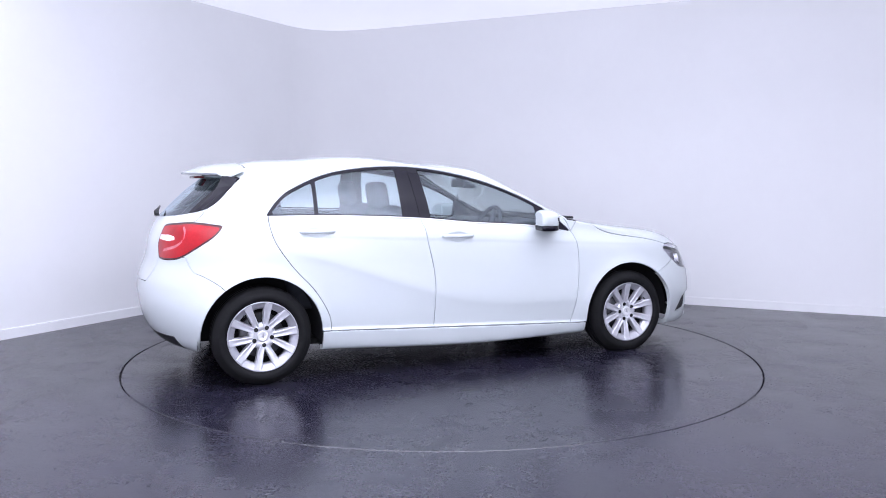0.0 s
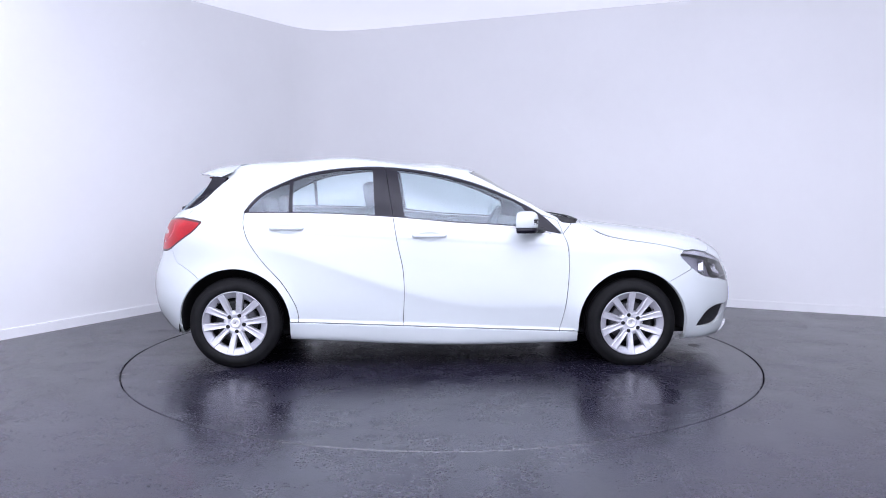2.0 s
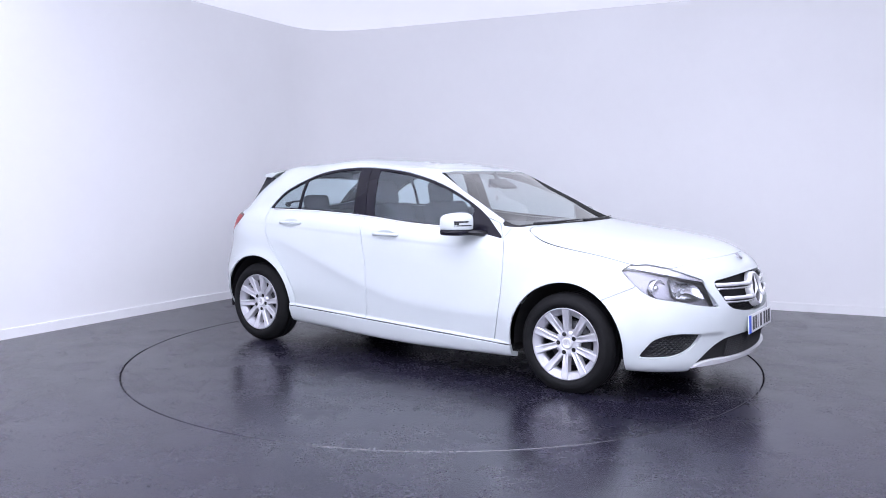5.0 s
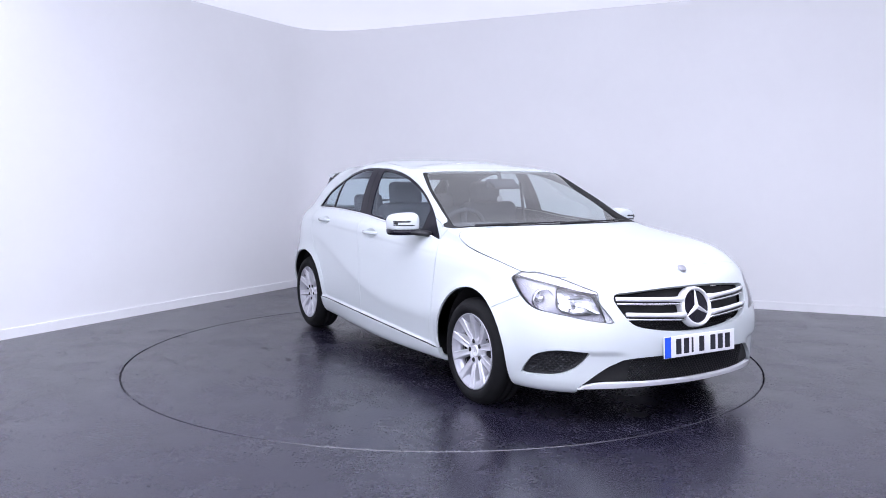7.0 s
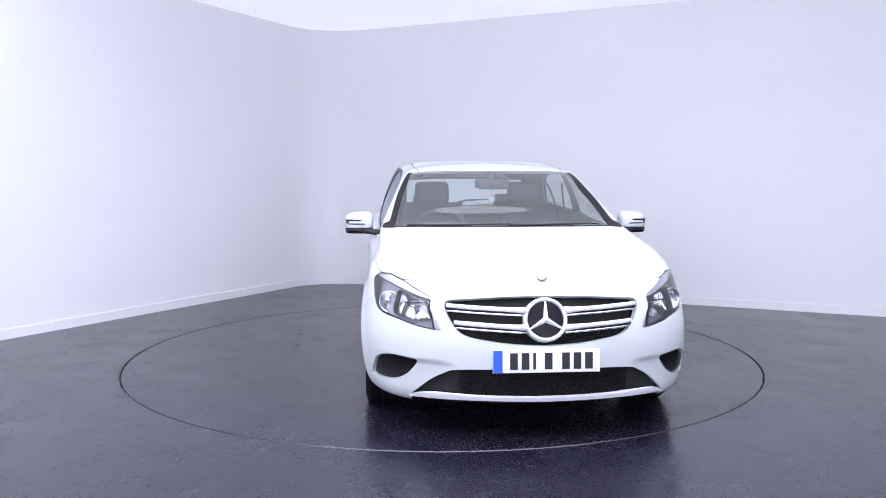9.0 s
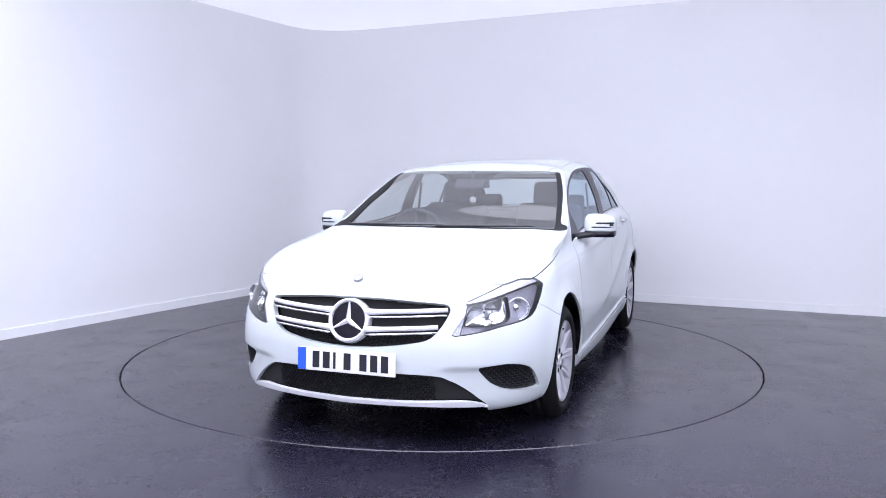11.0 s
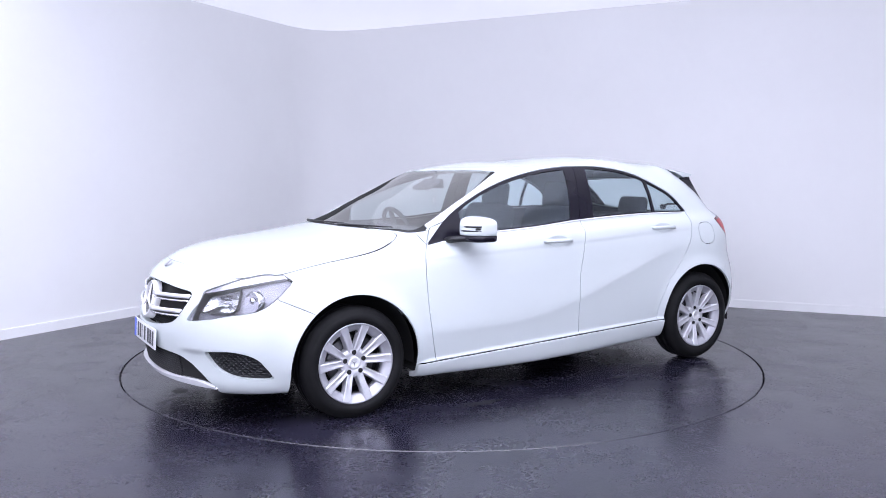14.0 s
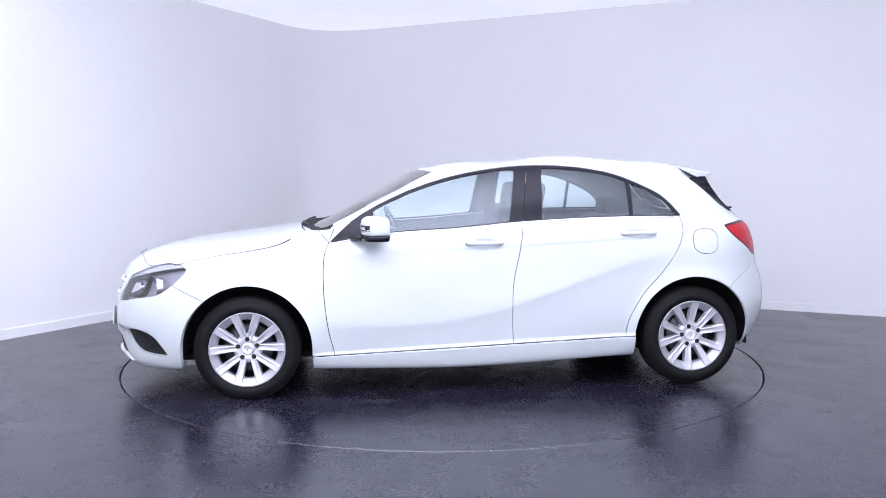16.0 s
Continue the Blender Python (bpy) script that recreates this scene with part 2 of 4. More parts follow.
def hermite3(a, b, c, n):
    """Through a, b, c with level ends."""
    t = np.linspace(0, 1, n)
    m = (c - a) / 2 * 1.0
    out = np.empty(n)
    for i, u in enumerate(t):
        if u <= 0.5:
            k, p0, p1, m0, m1 = u * 2, a, b, 0.0, m
        else:
            k, p0, p1, m0, m1 = u * 2 - 1, b, c, m, 0.0
        out[i] = (2*k**3 - 3*k**2 + 1)*p0 + (k**3 - 2*k**2 + k)*m0 + (-2*k**3 + 3*k**2)*p1 + (k**3 - k**2)*m1
    return out


def loop(front, front_corner, widths, heights, rear_corner, rear):
    """Half a plan loop from nose centre to tail centre. front/rear: x, z on the centre line; corners: length, roundness;
    widths and heights: at the end of the front corner, amidships, at the start of the rear corner."""
    (xf, zf), (af, nf), (ar, nr), (xr, zr) = front, front_corner, rear_corner, rear
    f = np.linspace(0, 1, NF + 1)[:-1] * np.pi / 2
    c, s = np.cos(f), np.sin(f)
    front_part = np.stack([xf - af + af * c ** (2 / nf), widths[0] * s ** (2 / nf), zf + (heights[0] - zf) * s ** 2], 1)
    side = np.stack([np.linspace(xf - af, xr + ar, NS), hermite3(*widths, NS), hermite3(*heights, NS)], 1)
    g = np.linspace(np.pi / 2, 0, NR + 1)[1:]
    c, s = np.cos(g), np.sin(g)
    c[-1] = 1
    rear_part = np.stack([xr + ar - ar * c ** (2 / nr), widths[2] * s ** (2 / nr), zr + (heights[2] - zr) * s ** 2], 1)
    return np.concatenate([front_part, side, rear_part])


LOOPS = [
    loop((2.10, 0.150), (0.52, 2.4), (0.74, 0.80, 0.76), (0.165, 0.145, 0.195), (0.46, 2.7), (-1.82, 0.235)),
    loop((2.19, 0.185), (0.60, 2.3), (0.830, 0.842, 0.830), (0.185, 0.165, 0.215), (0.54, 2.6), (-1.93, 0.26)),
    loop((2.228, 0.30), (0.64, 2.25), (0.866, 0.864, 0.866), (0.29, 0.26, 0.33), (0.58, 2.6), (-2.005, 0.36)),
    loop((2.240, 0.42), (0.66, 2.25), (0.880, 0.874, 0.884), (0.43, 0.40, 0.46), (0.60, 2.6), (-2.035, 0.50)),
    loop((2.234, 0.56), (0.67, 2.2), (0.874, 0.876, 0.882), (0.57, 0.56, 0.60), (0.62, 2.6), (-2.030, 0.62)),
    loop((2.195, 0.69), (0.68, 2.15), (0.858, 0.870, 0.872), (0.69, 0.72, 0.74), (0.62, 2.7), (-1.98, 0.76)),
    loop((2.130, 0.772), (0.68, 2.15), (0.842, 0.866, 0.860), (0.785, 0.84, 0.86), (0.60, 2.8), (-1.955, 0.88)),
    loop((1.92, 0.858), (0.58, 2.4), (0.800, 0.850, 0.828), (0.868, 0.93, 0.96), (0.54, 2.8), (-1.92, 0.97)),
    loop((1.03, 0.992), (0.17, 2.3), (0.772, 0.79, 0.755), (0.985, 1.01, 1.06), (0.46, 2.4), (-1.85, 1.06)),
    loop((0.675, 1.170), (0.16, 2.3), (0.690, 0.735, 0.690), (1.160, 1.19, 1.20), (0.42, 2.4), (-1.72, 1.19)),
    loop((0.335, 1.330), (0.16, 2.3), (0.595, 0.640, 0.590), (1.328, 1.370, 1.325), (0.36, 2.3), (-1.58, 1.30)),
    loop((0.21, 1.363), (0.18, 2.2), (0.510, 0.535, 0.505), (1.362, 1.410, 1.375), (0.32, 2.3), (-1.52, 1.337)),
    loop((0.10, 1.386), (0.20, 2.1), (0.300, 0.320, 0.300), (1.388, 1.432, 1.402), (0.30, 2.2), (-1.46, 1.360)),
    loop((0.00, 1.400), (0.15, 2.0), (0.0, 0.0, 0.0), (1.402, 1.436, 1.410), (0.25, 2.0), (-1.42, 1.376)),
]


def smooth(a, b, t):
    k = np.clip((t - a) / (b - a), 0, 1)
    return k * k * (3 - 2 * k)


WHEEL_X, ARCH_R = 1.348, 0.373
WHEEL_Z = {1: 0.293, -1: 0.309}


def body_grid():
    rows = np.array(LOOPS)
    n = len(rows)
    # knot spacing from the mean distance between neighbouring loops
    d = np.sqrt(np.linalg.norm(np.diff(rows, axis=0), axis=2).mean(1))
    k = np.concatenate([[0], np.cumsum(d)])
    tang = np.empty_like(rows)
    for i in range(n):
        a, b = max(i - 1, 0), min(i + 1, n - 1)
        if 0 < i < n - 1:
            d0, d1 = k[i] - k[a], k[b] - k[i]
            tang[i] = ((rows[i] - rows[a]) / d0 * d1 + (rows[b] - rows[i]) / d1 * d0) / (d0 + d1)
        else:
            tang[i] = (rows[b] - rows[a]) / (k[b] - k[a])
    out = []
    for i in range(n - 1):
        h = k[i + 1] - k[i]
        for j in range(PER + (i == n - 2)):
            u = j / PER
            out.append((2*u**3 - 3*u**2 + 1) * rows[i] + (u**3 - 2*u**2 + u) * h * tang[i]
                       + (-2*u**3 + 3*u**2) * rows[i + 1] + (u**3 - u**2) * h * tang[i + 1])
    g = np.array(out)
    x, y, z = g[..., 0].copy(), g[..., 1].copy(), g[..., 2]
    # bumper ledge running inwards from the side air inlets
    x -= 0.014 * smooth(0.402, 0.378, z) * smooth(0.22, 0.36, z) * smooth(0.42, 0.52, y) * smooth(0.84, 0.72, y) * smooth(1.7, 1.85, x)
    side = smooth(0.5, 0.75, y)
    # lower door crease: climbs towards the tail, the skin below it draws in
    zc = 0.410 + 0.44 * smooth(0.55, -1.45, x) ** 1.25
    fade = smooth(1.05, 0.80, x) * smooth(-1.30, -0.95, x)
    below = 1 - np.exp(-np.clip(zc - z, 0, 1) / 0.10)
    y -= 0.0125 * below * fade * side
    y += 0.0015 * np.exp(-((z - zc - 0.02) / 0.05) ** 2) * fade * side
    # hollow above the crease
    y -= 0.0025 * np.exp(-((z - zc - 0.17) / 0.09) ** 2) * fade * side
    # shoulder crease
    zs = 0.868 - 0.05 * x
    y -= 0.0034 * smooth(zs + 0.012, zs - 0.012, z) * smooth(zs - 0.15, zs - 0.03, z) * smooth(1.65, 1.3, x) * smooth(-1.6, -1.2, x) * side
    # sill step
    y += 0.020 * smooth(0.30 - 0.04 * x, 0.278 - 0.04 * x, z) * smooth(1.0, 0.9, x) * smooth(-1.05, -0.95, x) * side
    # flared arches
    for sx in (1, -1):
        r = np.hypot(x - sx * WHEEL_X, z - WHEEL_Z[sx])
        y += 0.016 * np.exp(-((r - 0.36) / 0.055) ** 2) * side * smooth(0.15, 0.3, z)
    y[g[..., 1] < 1e-9] = 0
    y[:, 0] = 0
    y[:, -1] = 0
    return np.stack([x, y, z], -1)

# ---------------------------------------------------------------- carving panels out of the body surface
def grid_mesh():
    g = body_grid()
    rows, cols = g.shape[:2]
    idx = np.arange(rows * cols).reshape(rows, cols)
    a, b, c, d = idx[:-1, :-1].ravel(), idx[1:, :-1].ravel(), idx[1:, 1:].ravel(), idx[:-1, 1:].ravel()
    f = np.concatenate([np.stack([a, c, b], 1), np.stack([a, d, c], 1)])
    v = g.reshape(-1, 3)
    fn = np.cross(v[f[:, 1]] - v[f[:, 0]], v[f[:, 2]] - v[f[:, 0]])
    keep = np.linalg.norm(fn, axis=1) > 1e-10
    f, fn = f[keep], fn[keep]
    if fn[:, 1].sum() < 0:
        f, fn = f[:, ::-1], -fn
    n = np.zeros_like(v)
    for k in range(3):
        np.add.at(n, f[:, k], fn)
    n[v[:, 1] < 1e-6, 1] = 0
    n /= np.maximum(np.linalg.norm(n, axis=1), 1e-12)[:, None]
    return v, n, f


def clip(mesh, d):
    """The part of the mesh where d is below nought, cut cleanly."""
    v, n, f = mesh
    ins = d < 0
    cnt = ins[f].sum(1)
    out = [f[cnt == 3]]
    new_v, new_n, edges = [], [], {}

    def cross_at(a, b):
        key = (a, b) if a < b else (b, a)
        if key not in edges:
            t = d[key[0]] / (d[key[0]] - d[key[1]])
            edges[key] = len(v) + len(new_v)
            new_v.append(v[key[0]] * (1 - t) + v[key[1]] * t)
            new_n.append(n[key[0]] * (1 - t) + n[key[1]] * t)
        return edges[key]

    extra = []
    for tri in f[cnt == 1]:
        k = int(np.argmax(ins[tri]))
        a, b, c = int(tri[k]), int(tri[(k + 1) % 3]), int(tri[(k + 2) % 3])
        extra.append((a, cross_at(a, b), cross_at(a, c)))
    for tri in f[cnt == 2]:
        k = int(np.argmin(ins[tri]))
        a, b, c = int(tri[k]), int(tri[(k + 1) % 3]), int(tri[(k + 2) % 3])
        ab, ac = cross_at(a, b), cross_at(a, c)
        extra += [(b, c, ac), (b, ac, ab)]
    if extra:
        out.append(np.array(extra))
    f2 = np.concatenate(out)
    v2 = np.concatenate([v, np.array(new_v)]) if new_v else v
    n2 = np.concatenate([n, np.array(new_n)]) if new_n else n
    used, inv = np.unique(f2.ravel(), return_inverse=True)
    return v2[used], n2[used], inv.reshape(-1, 3)


def curve(points, per=6):
    """A smooth run through plan points."""
    p = np.array(points, float)
    out = []
    for i in range(len(p) - 1):
        p0, p1, p2, p3 = p[max(i - 1, 0)], p[i], p[i + 1], p[min(i + 2, len(p) - 1)]
        for u in np.linspace(0, 1, per, endpoint=False):
            out.append(0.5 * (2 * p1 + (p2 - p0) * u + (2 * p0 - 5 * p1 + 4 * p2 - p3) * u * u + (3 * p1 - p0 - 3 * p2 + p3) * u ** 3))
    out.append(p[-1])
    return [tuple(q) for q in out]


def outline_distance(a, b, poly):
    """Signed distance to a closed outline, below nought inside."""
    p = np.array(poly, float)
    q = np.roll(p, -1, axis=0)
    best = np.full(a.shape, 1e9)
    inside = np.zeros(a.shape, bool)
    for (x0, y0), (x1, y1) in zip(p, q):
        ex, ey = x1 - x0, y1 - y0
        l2 = ex * ex + ey * ey
        if l2 < 1e-12:
            continue
        t = np.clip(((a - x0) * ex + (b - y0) * ey) / l2, 0, 1)
        best = np.minimum(best, np.hypot(a - x0 - t * ex, b - y0 - t * ey))
        inside ^= ((y0 > b) != (y1 > b)) & (a < ex * (b - y0) / (y1 - y0 if y1 != y0 else 1e-12) + x0)
    return np.where(inside, -best, best)


def side_view(v, poly):
    return outline_distance(v[:, 0], v[:, 2], poly)


def front_view(v, poly):
    return outline_distance(v[:, 1], v[:, 2], poly)


def top_view(v, poly):
    return outline_distance(v[:, 0], v[:, 1], poly)


def front_quarter(v, poly):
    return outline_distance(v[:, 1] - v[:, 0], v[:, 2], poly) / 1.25


def rear_quarter(v, poly):
    return outline_distance(v[:, 1] + v[:, 0], v[:, 2], poly) / 1.25


GAP = 0.0022


def v0(mesh):
    return mesh[0][:, 0]


def carve(mesh, distance, gap=GAP):
    """The piece inside and what is left, with a joint between them."""
    return clip(mesh, distance(mesh[0]) + gap), clip(mesh, gap - distance(mesh[0]))


def offset(mesh, d):
    return mesh[0] - mesh[1] * d, mesh[1], mesh[2]


def mirrored(mesh):
    return mesh[0] * [1, -1, 1], mesh[1] * [1, -1, 1], mesh[2][:, ::-1]


def joined(*meshes):
    vs, ns, fs, k = [], [], [], 0
    for v, n, f in meshes:
        vs.append(v), ns.append(n), fs.append(f + k)
        k += len(v)
    return np.concatenate(vs), np.concatenate(ns), np.concatenate(fs)


def whole(mesh):
    return joined(mesh, mirrored(mesh))


def panel(name, mesh, mat, parent, label="", depth=0.012):
    """A pressed panel: the skin with a returned edge of that depth."""
    v, n, f = mesh
    v, n = np.asarray(v, float), n / np.maximum(np.linalg.norm(n, axis=1), 1e-9)[:, None]
    e = np.concatenate([f[:, [0, 1]], f[:, [1, 2]], f[:, [2, 0]]])
    key = np.sort(e, axis=1)
    _, inv, cnt = np.unique(key, axis=0, return_inverse=True, return_counts=True)
    rim = e[cnt[inv.ravel()] == 1]
    rim = rim[~((abs(v[rim[:, 0], 1]) < 1e-6) & (abs(v[rim[:, 1], 1]) < 1e-6))]
    a, b = v[rim[:, 0]], v[rim[:, 1]]
    na, nb = n[rim[:, 0]], n[rim[:, 1]]
    out = np.cross(b - a, (na + nb) / 2)
    out /= np.maximum(np.linalg.norm(out, axis=1), 1e-9)[:, None]
    k, m = len(v), len(rim)
    verts = np.concatenate([v, a, b, b - nb * depth, a - na * depth])
    norms = np.concatenate([n, out, out, out, out])
    i = np.arange(m)
    if depth == 0:
        verts, norms, i = v, n, i[:0]
    quads = np.stack([k + i + m, k + i, k + i + 3 * m, k + i + 2 * m], 1)
    me = bpy.data.meshes.new(name)
    me.from_pydata(verts.tolist(), [], f.tolist() + quads.tolist())
    me.polygons.foreach_set("use_smooth", [True] * len(me.polygons))
    me.normals_split_custom_set_from_vertices([tuple(q) for q in norms])
    return link(name, me, mat, parent, label)


car = new("car")
tagged(car, "white five-door hatchback on the studio turntable", "car")
CAR_AT = Vector((-0.0656, 0.3281, 0.0))

# outlines in car space: x forwards, y outwards, z up
DLO_TOP = curve([(-1.300, 1.050), (-1.223, 1.143), (-1.113, 1.220), (-0.845, 1.322), (-0.450, 1.364), (-0.060, 1.334),
                 (0.333, 1.232), (0.680, 1.070), (0.878, 0.902)])
DLO_LOW = curve([(0.878, 0.902), (0.539, 0.957), (0.098, 0.986), (-0.286, 1.021), (-0.788, 1.045), (-1.300, 1.050)])
DLO = DLO_TOP + DLO_LOW[1:-1]
B_LINE = curve([(-0.345, 1.40), (-0.285, 1.030), (-0.255, 0.852), (-0.216, 0.661), (-0.210, 0.469), (-0.224, 0.20)])
A_LINE = curve([(0.876, 0.905), (0.905, 0.814), (0.907, 0.620), (0.884, 0.412), (0.846, 0.250), (0.83, 0.18)])
C_LINE = curve([(-0.915, 0.18), (-0.918, 0.312), (-0.937, 0.428), (-1.025, 0.582), (-1.152, 0.724), (-1.252, 0.870), (-1.288, 0.984), (-1.286, 1.06)])
HEADLIGHT = curve([(-0.866, 0.755), (-0.951, 0.789), (-1.068, 0.793), (-1.235, 0.767), (-1.525, 0.697)]) + \
    curve([(-1.534, 0.648), (-1.634, 0.562), (-1.620, 0.548), (-1.440, 0.564), (-1.299, 0.583), (-1.067, 0.611), (-0.949, 0.672), (-0.870, 0.745)])
LIGHT_STRIP = curve([(-0.85, 0.752), (-0.93, 0.752), (-1.075, 0.735), (-1.244, 0.711), (-1.416, 0.684), (-1.556, 0.668)]) + [(-1.66, 0.668), (-1.5, 0.86), (-0.85, 0.86)]
INNER_BAR = [(-1.660, 0.54), (-1.580, 0.54), (-1.500, 0.672), (-1.556, 0.69), (-1.66, 0.69)]
BOWL = curve([(-1.545, 0.585), (-1.475, 0.664), (-1.36, 0.684), (-1.235, 0.702), (-1.225, 0.66), (-1.245, 0.598), (-1.38, 0.578), (-1.545, 0.585)])
GRILLE = curve([(-0.02, 0.718), (0.20, 0.712), (0.455, 0.692)]) + curve([(0.470, 0.684), (0.478, 0.655), (0.445, 0.585), (0.395, 0.533), (0.300, 0.509), (0.15, 0.490), (-0.02, 0.483)])
INTAKE = curve([(-0.02, 0.374), (0.390, 0.365), (0.485, 0.338), (0.565, 0.285), (0.640, 0.212)]) + [(0.600, 0.0), (-0.02, 0.0)]
LIP = curve([(-0.02, 0.229), (0.30, 0.233), (0.52, 0.238), (0.60, 0.226), (0.645, 0.207)]) + curve([(0.640, 0.200), (0.59, 0.208), (0.30, 0.213), (-0.02, 0.209)])
FOG = curve([(-0.965, 0.266), (-1.010, 0.320), (-1.085, 0.375), (-1.255, 0.405), (-1.485, 0.396)]) + curve([(-1.480, 0.388), (-1.385, 0.318), (-1.26, 0.278), (-1.10, 0.264), (-0.965, 0.262)])
TAIL = curve([(-1.424, 0.784), (-1.475, 0.876), (-1.450, 0.978)]) + curve([(-1.430, 0.993), (-1.293, 1.003), (-1.047, 1.013), (-0.800, 0.996), (-0.775, 0.978), (-0.823, 0.921), (-0.970, 0.848), (-1.117, 0.797), (-1.27, 0.782), (-1.424, 0.784)])
LIGHT_GUIDE = curve([(-1.13, 0.985), (-1.092, 0.955), (-1.10, 0.905), (-1.18, 0.868), (-1.36, 0.838)])
WINDSCREEN = curve([(0.995, -0.02), (0.975, 0.35), (0.905, 0.695)]) + curve([(0.885, 0.700), (0.519, 0.637), (0.268, 0.565)]) + curve([(0.262, 0.545), (0.308, 0.25), (0.318, -0.02)])
HOOD = curve([(1.055, -0.99), (1.045, -0.54), (1.018, -0.295)]) + curve([(1.022, -0.262), (1.046, -0.200), (1.088, -0.148), (1.150, -0.110), (1.250, -0.076), (1.476, -0.030), (1.715, -0.008), (1.800, -0.056), (1.915, -0.110), (1.970, -0.239), (2.050, -0.56), (2.065, -0.815)]) + [(2.065, -2), (1.055, -2)]
BLADE = [(-1.432, 1.290), (-1.452, 1.264), (-1.511, 1.203), (-1.590, 1.142), (-1.671, 1.088), (-1.73, 1.066), (-2.0, 1.066), (-2.0, 1.290)]
REAR_GLASS = curve([(-0.02, 1.026), (0.40, 1.045), (0.568, 1.068), (0.632, 1.090), (0.648, 1.130), (0.632, 1.190), (0.586, 1.268)]) + [(0.58, 1.285), (0.29, 1.296), (-0.02, 1.30)]
TAILGATE = [(-0.02, 0.615)] + curve([(0.38, 0.635), (0.455, 0.70), (0.485, 0.80), (0.50, 0.99)]) + [(0.675, 1.016), (0.645, 1.07), (0.60, 1.3), (-0.02, 1.3)]
REAR_BUMPER = curve([(-1.50, 0.50), (-1.583, 0.620), (-1.687, 0.691), (-1.746, 0.722), (-1.784, 0.805)]) + [(-3, 0.805), (-3, 0), (-1.2, 0)]
FRONT_BUMPER = [(1.5, 0.0), (1.5, 0.53), (1.60, 0.588), (1.76, 0.662), (1.84, 0.9), (2.5, 0.95), (2.5, 0)]
SILL = [(-1.03, 0.324), (0.975, 0.245), (0.975, 0.05), (-1.03, 0.05)]


def arch_distance(v):
    best = np.full(len(v), 9.0)
    for sx in (1, -1):
        dx, dz = v[:, 0] - sx * WHEEL_X, v[:, 2] - WHEEL_Z[sx]
        best = np.minimum(best, np.where(dz > 0, np.hypot(dx, dz), np.maximum(abs(dx), 0)) - ARCH_R)
    return np.where(v[:, 1] > 0.3, best, 0.3)


shell = grid_mesh()
_, shell = carve(shell, arch_distance, 0.0)
outer_skin = shell
glass, shell = carve(shell, lambda v: np.maximum(top_view(v, WINDSCREEN), 0.93 - v[:, 2]), 0.001)
seal, shell = carve(shell, lambda v: np.maximum(np.minimum(top_view(v, WINDSCREEN) - 0.028, np.maximum(top_view(v, WINDSCREEN) - 0.075, 0.85 - v[:, 0])), np.maximum(0.93 - v[:, 2], v[:, 2] - 1.325)), 0.001)
hood, shell = carve(shell, lambda v: np.maximum(outline_distance(v[:, 0], v[:, 1] - v[:, 2], HOOD) / 1.25, 0.70 - v[:, 2]), np.where(v0(shell) > 1.93, 0.0010, 0.0027))
headlight, shell = carve(shell, lambda v: np.maximum(front_quarter(v, HEADLIGHT), 1.6 - v[:, 0]), 0.0012)
grille, shell = carve(shell, lambda v: np.maximum(front_view(v, GRILLE), 1.9 - v[:, 0]), 0.0)
lip, shell = carve(shell, lambda v: np.maximum(front_view(v, LIP), 1.85 - v[:, 0]), 0.0)
intake, shell = carve(shell, lambda v: np.maximum(front_view(v, INTAKE), 1.85 - v[:, 0]), 0.0)
fog, shell = carve(shell, lambda v: np.maximum(front_quarter(v, FOG), 1.7 - v[:, 0]), 0.0)
bumper, shell = carve(shell, lambda v: side_view(v, FRONT_BUMPER), 0.0014)
dlo, shell = carve(shell, lambda v: np.maximum(side_view(v, DLO), 0.45 - v[:, 1]), 0.001)
sill, shell = carve(shell, lambda v: np.maximum(side_view(v, SILL), 0.5 - v[:, 1]), 0.0036)
fender, shell = carve(shell, lambda v: np.maximum(side_view(v, A_LINE[::-1] + [(0.955, 1.0), (1.2, 1.0), (2.1, 0.9), (2.1, 0.1), (0.83, 0.1)]), 0.5 - v[:, 1]))
front_door, shell = carve(shell, lambda v: np.maximum(side_view(v, B_LINE[3:] + A_LINE[::-1] + [(0.84, 1.0), (0.5, 1.1), (-0.3, 1.15)]), 0.5 - v[:, 1]))
rear_door, shell = carve(shell, lambda v: np.maximum(side_view(v, C_LINE + [(-1.0, 1.10), (-0.3, 1.15)] + B_LINE[3:]), 0.5 - v[:, 1]))
tail_lamp, shell = carve(shell, lambda v: np.maximum(rear_quarter(v, TAIL), v[:, 0] + 1.4), 0.0015)
rear_glass, shell = carve(shell, lambda v: np.maximum(np.minimum(front_view(v, REAR_GLASS), np.maximum(side_view(v, BLADE), 0.5 - v[:, 1])), v[:, 0] + 1.3), 0.001)
tailgate, shell = carve(shell, lambda v: np.maximum(front_view(v, TAILGATE), v[:, 0] + 1.45))
rear_bumper, shell = carve(shell, lambda v: side_view(v, REAR_BUMPER), 0.0014)
roof, shell = carve(shell, lambda v: np.maximum(top_view(v, [(0.34, -0.1), (0.33, 0.50), (0.10, 0.525), (-0.5, 0.53), (-1.1, 0.52), (-1.385, 0.49), (-1.42, -0.1)]), 1.25 - v[:, 2]), 0.003)

